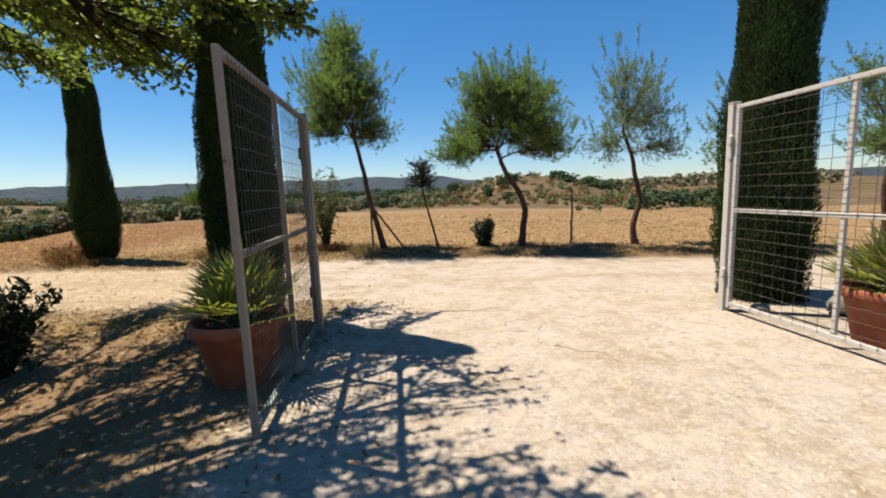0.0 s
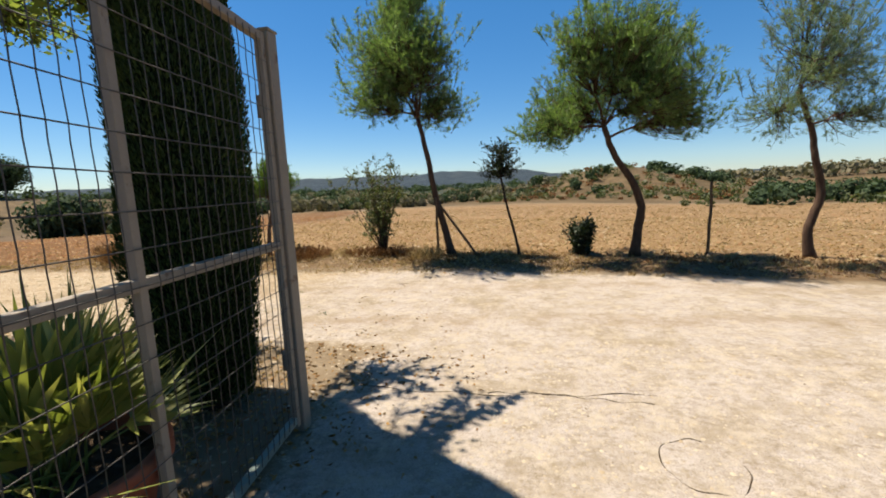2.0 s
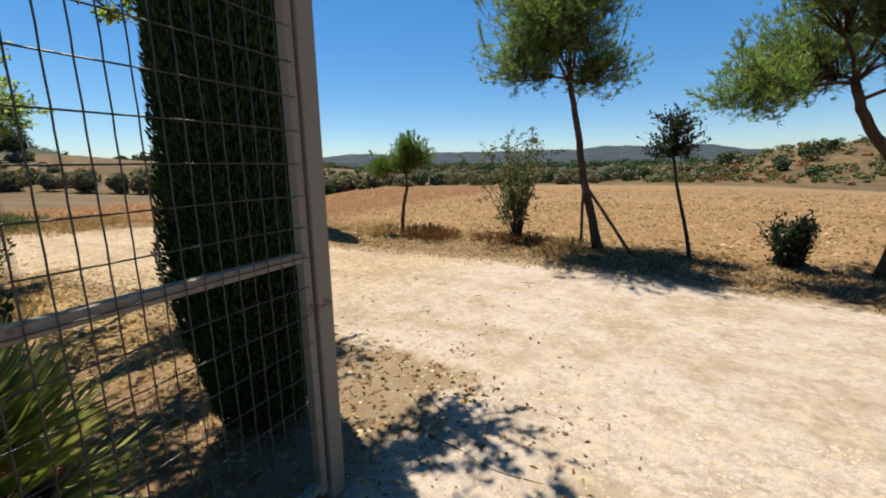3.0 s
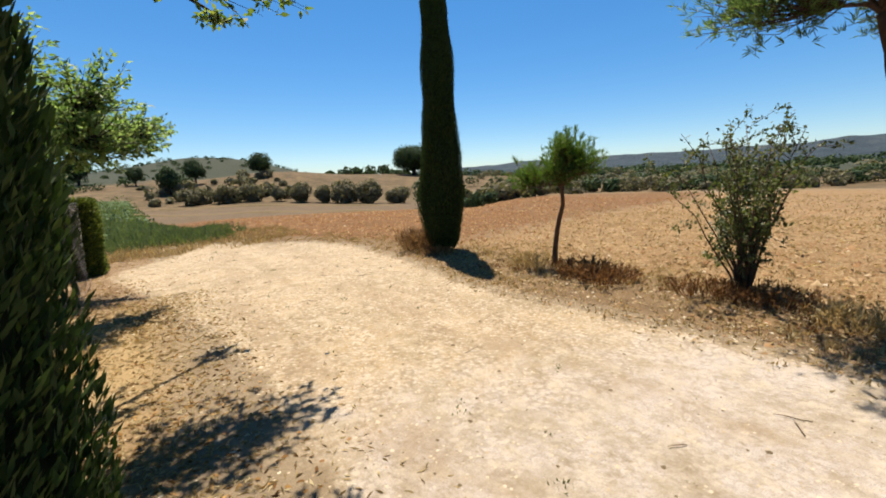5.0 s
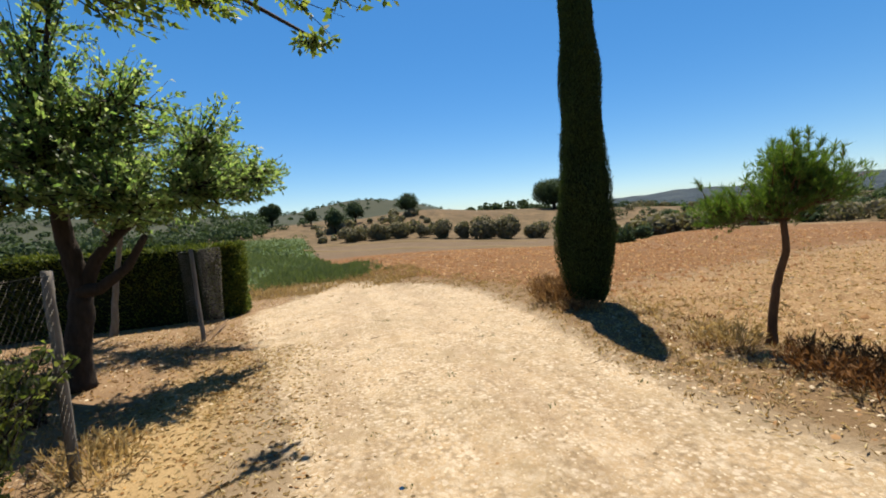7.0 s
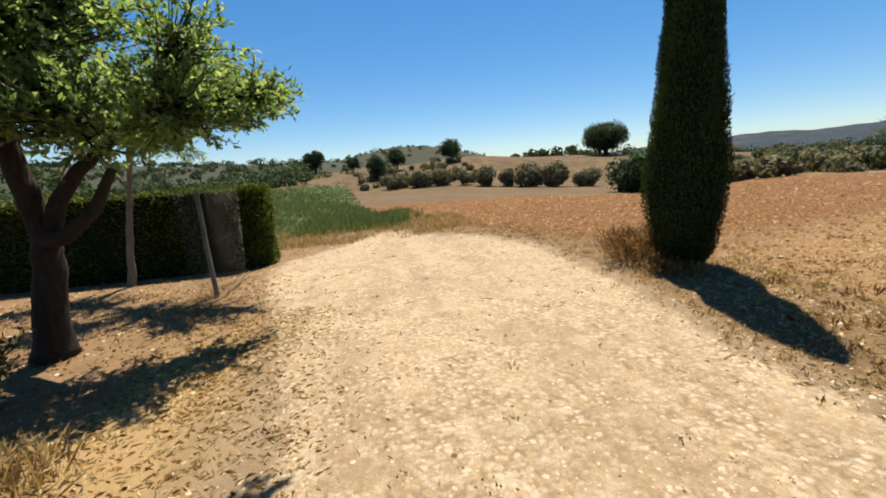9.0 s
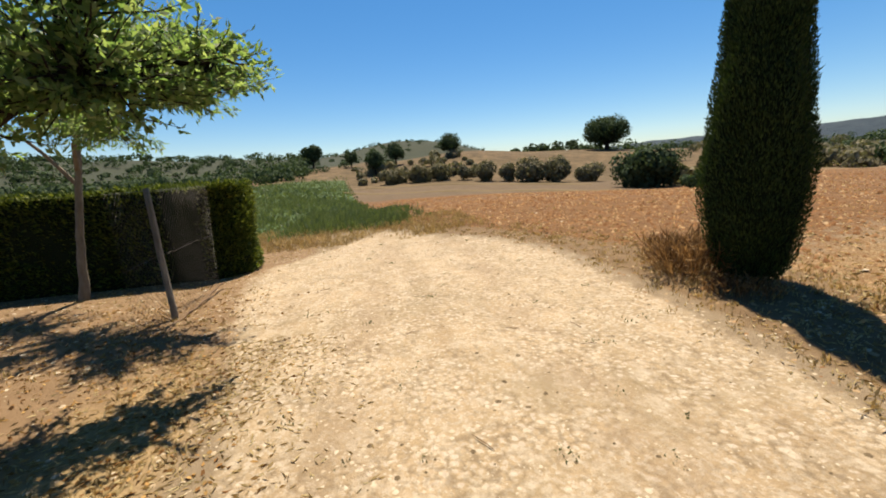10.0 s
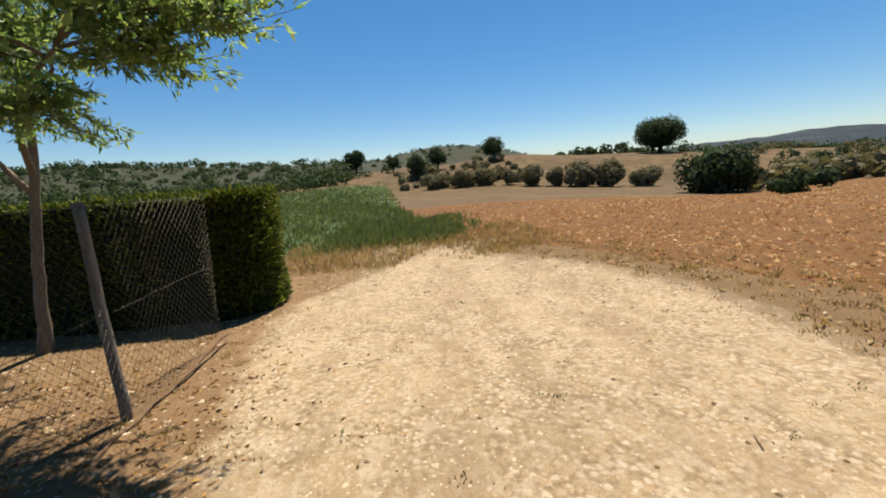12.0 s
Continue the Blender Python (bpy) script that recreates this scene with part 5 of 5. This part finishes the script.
x, y = scatter(11000, -13, -1.4, 0.5, 6.0, lambda g, o: 1 - g)
lumps("stones", x, y, np.clip(sizes(len(x), 0.012), 0.004, 0.04), 0.28, MPEBBLE, "small stones in the dirt under the trees", "stones")
x, y = scatter(34000, -26, 16, 9.2, 28, lambda g, o: np.clip(o["stubble"] + 0.15 * o["plough"], 0, 1))
lumps("clods", x, y, np.clip(sizes(len(x), 0.028), 0.01, 0.09), 0.6, MCLOD, "dry clods and stones of the ploughed field", "clods")
x, y = scatter(34000, -24, -8, 8.0, 20, lambda g, o: o["plough"])
lumps("clods", x, y, np.clip(sizes(len(x), 0.024), 0.01, 0.06), 0.75, MCLODRED, "crumbled reddish clods beside the lane", "clods")
x, y = scatter(7000, -24, -8, 8.0, 22, lambda g, o: o["plough"])
lumps("clods", x, y, np.clip(sizes(len(x), 0.026), 0.01, 0.07), 0.6, MCLOD, "pale dry clods on the turned soil", "clods")
x, y = scatter(24000, -40, -9, 5.0, 40, lambda g, o: o["plough"])
lumps("clods", x, y, np.clip(sizes(len(x), 0.040), 0.015, 0.10), 0.65, MCLODRED, "reddish clods of turned soil", "clods")


def blades(name, x, y, per, h, spread, mat, label, category, wide=0.008):
    """Tufts of blades rooted at x, y."""
    n = len(x)
    base = np.stack([x, y, land(x, y) - 0.01], 1)
    P = np.repeat(base, per, 0) + RNG.normal(0, spread * 0.35, (n * per, 3)) * (1, 1, 0)
    D = RNG.normal(0, 0.45, (n * per, 3)) * (1, 1, 0.3) + (0, 0, 1)
    hh = np.repeat(h * RNG.uniform(0.5, 1.3, n), per) * RNG.uniform(0.6, 1.1, n * per)
    V, F = leaves(P, D, 1.0, 1.0)
    V = V.reshape(-1, 4, 3)
    D = unit(D)
    S = unit(np.cross(D, RNG.normal(size=D.shape)))
    w = wide * RNG.uniform(0.6, 1.4, n * per)
    V[:, 0] = P
    V[:, 1] = P + D * hh[:, None] * 0.5 + S * w[:, None]
    V[:, 2] = P + D * hh[:, None] + RNG.normal(0, 0.06, D.shape) * hh[:, None]
    V[:, 3] = P + D * hh[:, None] * 0.5 - S * w[:, None]
    tagged(new(name, mesh(name, V.reshape(-1, 3), F, mat)), label, category, kind="stuff")


x, y = scatter(4600, -18, 9, 7.0, 12.5, lambda g, o: o["verge"])
blades("dry_grass", x, y, 12, 0.075, 0.10, MDRY, "short straw-coloured grass along the verge", "grass")
x, y = scatter(450, -8, 9, 9.8, 12.2, lambda g, o: o["verge"] * 0.8)
blades("brown_weeds", x, y, 14, 0.10, 0.16, MDRYDARK, "withered brown weeds under the pines", "weeds")
x, y = scatter(6500, -22, 14, 10.5, 22, lambda g, o: o["stubble"] + 0.2 * o["plough"])
blades("stubble", x, y, 5, 0.06, 0.06, MDRY, "broken straw of the harvested field", "stubble", 0.005)
x, y = scatter(1600, -13, -1.6, 0.8, 5.3, lambda g, o: 1 - g)
blades("dry_grass", x, y, 9, 0.05, 0.07, MDRY, "thin dry grass in the dirt under the trees", "grass", 0.005)
x, y = scatter(300, -16, -2.0, 5.0, 9.6, lambda g, o: g * 0.6)
blades("green_weeds", x, y, 12, 0.035, 0.09, MSHRUB, "tiny grey-green weeds in the lane", "weeds", 0.005)
x, y = scatter(2600, -19.5, -15.5, 3.0, 9.5, lambda g, o: 1 - g)
blades("dry_grass", x, y, 7, 0.17, 0.12, MDRY, "golden dry grass at the end of the lane", "grass")
x, y = scatter(11000, -46, -17.5, -12, 8, lambda g, o: o["green"])
blades("green_crop", x, y, 5, 0.27, 0.18, MCROP, "low green crop beyond the hedge", "crop", 0.022)


x, y = scatter(5200, -25, -17.6, 3.8, 8.6, lambda g, o: np.ones_like(g))
keep = RNG.uniform(0, 1, len(x)) < smoothstep(-17.4, -19.2, x + 0.25 * np.clip(y - 5, 0, 4)) * smoothstep(8.7, 6.6, y)
blades("green_weeds", x[keep], y[keep], 6, 0.30, 0.22, MCROP, "knee-high green weeds where the lane meets the crop", "weeds", 0.014)


def weed_clump(x, y, r, h, n, mat, label):
    a, q = RNG.uniform(0, 2 * np.pi, n), r * np.sqrt(RNG.uniform(0, 1, n))
    px, py = q * np.cos(a), q * np.sin(a)
    base = np.stack([px, py, np.zeros(n)], 1)
    D = np.stack([px / r * 0.5, py / r * 0.5, np.ones(n)], 1) + RNG.normal(0, 0.28, (n, 3))
    V1 = leaves(base, D, h, 0.012)
    tw = base + unit(D) * h * RNG.uniform(0.4, 0.9, (n, 1))
    V2 = leaves(np.repeat(tw, 3, 0), np.repeat(D, 3, 0) + RNG.normal(0, 0.7, (3 * n, 3)), h * 0.3, 0.016)
    ob = new("weed_clump", mesh("weed_clump", [V1, V2], None, mat))
    ob.location = foot(x, y)
    tagged(ob, label, "weeds", "weed clumps", "stuff")


for x, y, r, h, n in ((-4.85, 10.35, 0.38, 0.27, 230), (-4.45, 10.25, 0.34, 0.25, 210), (-3.35, 10.55, 0.34, 0.22, 190), (-2.75, 10.75, 0.38, 0.22, 190)):
    weed_clump(x, y, r, h, n, MDRYDARK, "dense clump of withered brown weeds on the bank")
for x, y, r, h, n in ((-9.30, 10.30, 0.36, 0.52, 300), (-9.65, 10.55, 0.3, 0.42, 200), (-8.45, 10.2, 0.3, 0.2, 160)):
    weed_clump(x, y, r, h, n, MRUSTWEED, "tall rust-brown weeds at the foot of a cypress")
for x, y, r, h, n in ((-5.95, 10.35, 0.25, 0.28, 160), (-2.0, 10.6, 0.35, 0.22, 200)):
    weed_clump(x, y, r, h, n, MDRY, "straw-coloured weeds along the bank")

for x, y, r, h, n in ((-6.05, 4.42, 0.24, 0.28, 100), (-6.35, 4.3, 0.2, 0.18, 60)):
    weed_clump(x, y, r, h, n, MDRY, "pale dry grass grown up round the foot of a fence post")

# fallen leaves under the trees
x, y = scatter(17000, -11, -0.3, 0.3, 5.9, lambda g, o: 1 - 0.85 * g)
n = len(x)
V, F = leaves(np.stack([x, y, land(x, y) + 0.006], 1), RNG.normal(0, 1, (n, 3)) * (1, 1, 0.12), 0.045, 0.022)
tagged(new("leaf_litter", mesh("leaf_litter", V, F, MLITTER)), "curled brown leaves strewn over the dirt", "leaf litter", kind="stuff")

# dry leaves cut into blotches that imitate twig shadows on the yard
x, y = scatter(7500, -2.6, 0.3, 4.2, 7.6, lambda g, o: np.ones_like(g))
keep = RNG.uniform(0, 1, len(x)) < np.exp(-((x + 1.35) / 0.55) ** 2 - ((y - 5.5) / 1.1) ** 2)
keep &= np.sin(x * 8 + 2.5 * np.sin(y * 4)) * np.sin(y * 7 + 2 * np.sin(x * 5)) > 0.25
x, y = x[keep], y[keep]
V, F = leaves(np.stack([x, y, land(x, y) + 0.006], 1), RNG.normal(0, 1, (len(x), 3)) * (1, 1, 0.08), 0.032, 0.02)
tagged(new("leaf_litter", mesh("leaf_litter", V, F, MLITTER)), "dry leaves beside the gate and cypress, clustered to mimic blotches of twig shade", "leaf litter", kind="stuff")
far_bush((-31.0, 30.0, float(land(-31.0, 30.0)) - 0.1), 5.0, 1.9, MFAROAK, "low dark bush on the far edge of the field", n=1800)

# needle litter under the pines, its dark brown also deepening their weak shadow
x, y = scatter(16000, -3.2, 9, 9.2, 11.9, lambda g, o: o["verge"])
V, F = leaves(np.stack([x, y, land(x, y) + 0.008], 1), RNG.normal(0, 1, (len(x), 3)) * (1, 1, 0.25), 0.07, 0.012)
tagged(new("needle_litter", mesh("needle_litter", V, F, MDRYDARK)), "brown fallen needles and twigs under the pines", "needle litter", kind="stuff")
# dead twigs on the lane
tw = []
for _ in range(34):
    x, y, a, ln = RNG.uniform(-14, -1.5), RNG.uniform(3.2, 9.3), RNG.uniform(0, 6.3), RNG.uniform(0.05, 0.22)
    tw.append(tube(bend((x, y, 0.008), (x + ln * math.cos(a), y + ln * math.sin(a), 0.012), (0, 0, 0.004), 4, 0.002), (0.0035, 0.0035, 0.003, 0.002), 4))
tagged(new("dead_twigs", mesh("dead_twigs", tw, None, MSTAKE)), "small dead twigs lying on the lane", "twigs", kind="stuff")
# hairline cracks of the yard
cr = []
s = np.linspace(0, 1, 40)
cr.append(tube(np.stack([-1.25 + 2.1 * s, 5.10 - 0.05 * np.sin(s * 4) + 0.02 * np.sin(s * 23) + 0.06 * s, np.full(40, 0.001)], 1), 0.0028 + 0.0015 * np.sin(s * 31), 4))
cr.append(tube(np.stack([-0.30 + 1.1 * s, 5.10 + 0.03 * np.sin(s * 5) + 0.015 * np.sin(s * 29), np.full(40, 0.001)], 1), 0.0024 + 0.0012 * np.sin(s * 27), 4))
cr.append(tube(np.stack([0.86 + 0.20 * np.cos(s * 5.2 + 1.2), 4.46 + 0.22 * np.sin(s * 5.2 + 1.2) + 0.012 * np.sin(s * 31), np.full(40, 0.001)], 1), 0.0026 + 0.0014 * np.sin(s * 23), 4))
cr.append(tube(np.stack([1.02 + 0.42 * s, 3.82 - 0.24 * s + 0.03 * np.sin(s * 9), np.full(40, 0.001)], 1), 0.0030 + 0.0015 * np.sin(s * 19), 4))
tagged(new("ground_cracks", mesh("ground_cracks", cr, None, MSOIL)), "hairline cracks across the pale yard", "cracks", kind="structure")


def earth_bank(b0, b1, d0, d1, h, label):
    """A low strip of dry grass and earth between two fields."""
    n = 60
    b, d = np.linspace(b0, b1, n), np.linspace(d0, d1, n)
    rows_ = []
    for off, up in ((-0.7, -0.4), (-0.3, 0.7), (0.0, 1.0), (0.4, 0.6), (0.9, -0.4)):
        x = CX - (d + off) * np.sin(np.radians(b))
        y = CY + (d + off) * np.cos(np.radians(b))
        rows_.append(np.stack([x, y, land(x, y) + h * up * (1 + 0.35 * np.sin(b * 0.5 + off))], 1))
    V = np.concatenate(rows_)
    i, j = np.arange(4)[:, None] * n, np.arange(n - 1)[None]
    F = np.stack([i + j, i + j + 1, i + n + j + 1, i + n + j], -1).reshape(-1, 4)
    k = Mat("bank_earth", 0.95, 0, 0.1)
    k.color(k.mix(k.noise(2.0, 5, 0.7), (0.15, 0.11, 0.06), (0.085, 0.06, 0.03)))
    tagged(new("earth_bank", mesh("earth_bank", V, F, k.m, True)), label, "earth bank", kind="structure")


earth_bank(58, 93, 40, 58, 0.16, "low tan bank of dry grass between ploughed strips")
earth_bank(60, 90, 58, 74, 0.22, "pale earth bank below the row of bushes")

x, y = scatter(600, -5.5, -1.0, 4.4, 7.4, lambda g, o: np.ones_like(g))
keep = RNG.uniform(0, 1, len(x)) < smoothstep(7.4, 4.6, y + 0.3 * (x + 2.5))
lumps("dirt_crumbs", x[keep], y[keep], np.clip(sizes(int(keep.sum()), 0.011), 0.005, 0.03), 0.4, MCLOD, "crumbs of brown earth along the edge of the lane", "earth")

# golden straw along the inner edge of the lane
x, y = scatter(38000, -9.0, -2.0, 2.8, 6.6, lambda g, o: np.ones_like(g))
keep = RNG.uniform(0, 1, len(x)) < 0.8 * np.exp(-((y - 5.0) / 0.8) ** 2)
x, y = x[keep], y[keep]
V, F = leaves(np.stack([x, y, land(x, y) + 0.005], 1), RNG.normal(0, 1, (len(x), 3)) * (1, 1, 0.12), 0.06, 0.014)
tagged(new("straw", mesh("straw", V, F, MDRY)), "golden bits of straw and dry leaf beside the lane", "straw", kind="stuff")

x, y = scatter(7000, -20, 14, 10.3, 24, lambda g, o: o["stubble"] + 0.1 * o["plough"])
lumps("field_stones", x, y, np.clip(sizes(len(x), 0.020), 0.008, 0.06), 0.32, MPEBBLE, "pale stones turned up in the field", "stones")

x, y = scatter(8000, -44, 40, 24, 52, lambda g, o: np.clip(o["stubble"] + o["plough"], 0, 1) * 0.8)
lumps("clods", x, y, np.clip(sizes(len(x), 0.055), 0.03, 0.14), 0.42, MCLOD, "clods and straw across the far part of the field", "clods")
x, y = scatter(9000, -30, 36, 20, 48, lambda g, o: o["stubble"] + 0.15 * o["plough"])
blades("stubble", x, y, 4, 0.10, 0.20, MDRY, "straw tufts across the far part of the field", "stubble", 0.016)
x, y = scatter(11000, -15, 0, 9.2, 12.6, lambda g, o: 1 - g)
lumps("clods", x, y, np.clip(sizes(len(x), 0.015), 0.006, 0.045), 0.38, MCLOD, "small clods and straw beside the lane", "clods")
x, y = scatter(3400, -15, 0, 9.2, 12.6, lambda g, o: (1 - g) * (1 - 0.85 * o["plough"]))
blades("dry_grass", x, y, 6, 0.06, 0.10, MDRY, "thin straw on the edge of the field", "grass", 0.006)
x, y = scatter(30000, -18, 12, 9.6, 24, lambda g, o: np.clip(o["stubble"] + 0.10 * o["plough"] + 0.35 * o["verge"], 0, 1))
V, F = leaves(np.stack([x, y, land(x, y) + 0.02], 1), RNG.normal(0, 1, (len(x), 3)) * (1, 1, 0.2), 0.09, 0.032)
tagged(new("straw", mesh("straw", V, F, MDRY)), "pale broken straw lying over the harvested field", "straw", kind="stuff")
x, y = scatter(9000, -8, 1, 9.0, 11.2, lambda g, o: 1 - 0.9 * g)
V, F = leaves(np.stack([x, y, land(x, y) + 0.012], 1), RNG.normal(0, 1, (len(x), 3)) * (1, 1, 0.2), 0.07, 0.014)
tagged(new("straw", mesh("straw", V, F, MDRY)), "dry straw and leaf bits along the edge of the verge", "straw", kind="stuff")
x, y = scatter(5000, -8, 1, 9.0, 10.8, lambda g, o: 1 - 0.9 * g)
lumps("stones", x, y, np.clip(sizes(len(x), 0.012), 0.005, 0.03), 0.4, MPEBBLE, "small pale stones along the edge of the verge", "stones")
x, y = scatter(9000, -105, -44, -40, 9, lambda g, o: o["green"])
blades("green_crop", x, y, 3, 0.34, 0.6, MCROP, "far part of the low green crop", "crop", 0.08)
x, y = scatter(7000, -18, -9.5, 2.0, 6.8, lambda g, o: 1 - 0.9 * g)
V, F = leaves(np.stack([x, y, land(x, y) + 0.008], 1), RNG.normal(0, 1, (len(x), 3)) * (1, 1, 0.15), 0.06, 0.013)
tagged(new("straw", mesh("straw", V, F, MDRY)), "bits of straw in the dirt beside the hedge", "straw", kind="stuff")
x, y = scatter(5000, -18, -9.5, 2.0, 6.8, lambda g, o: 1 - 0.9 * g)
lumps("stones", x, y, np.clip(sizes(len(x), 0.013), 0.005, 0.035), 0.25, MPEBBLE, "small stones in the dirt beside the hedge", "stones")
x, y = scatter(3000, -34, -10, 8.0, 30, lambda g, o: o["plough"])
V, F = leaves(np.stack([x, y, land(x, y) + 0.03], 1), RNG.normal(0, 1, (len(x), 3)) * (1, 1, 0.25), 0.11, 0.026)
tagged(new("straw", mesh("straw", V, F, MDRY)), "scattered straw on the reddish ploughed soil", "straw", kind="stuff")
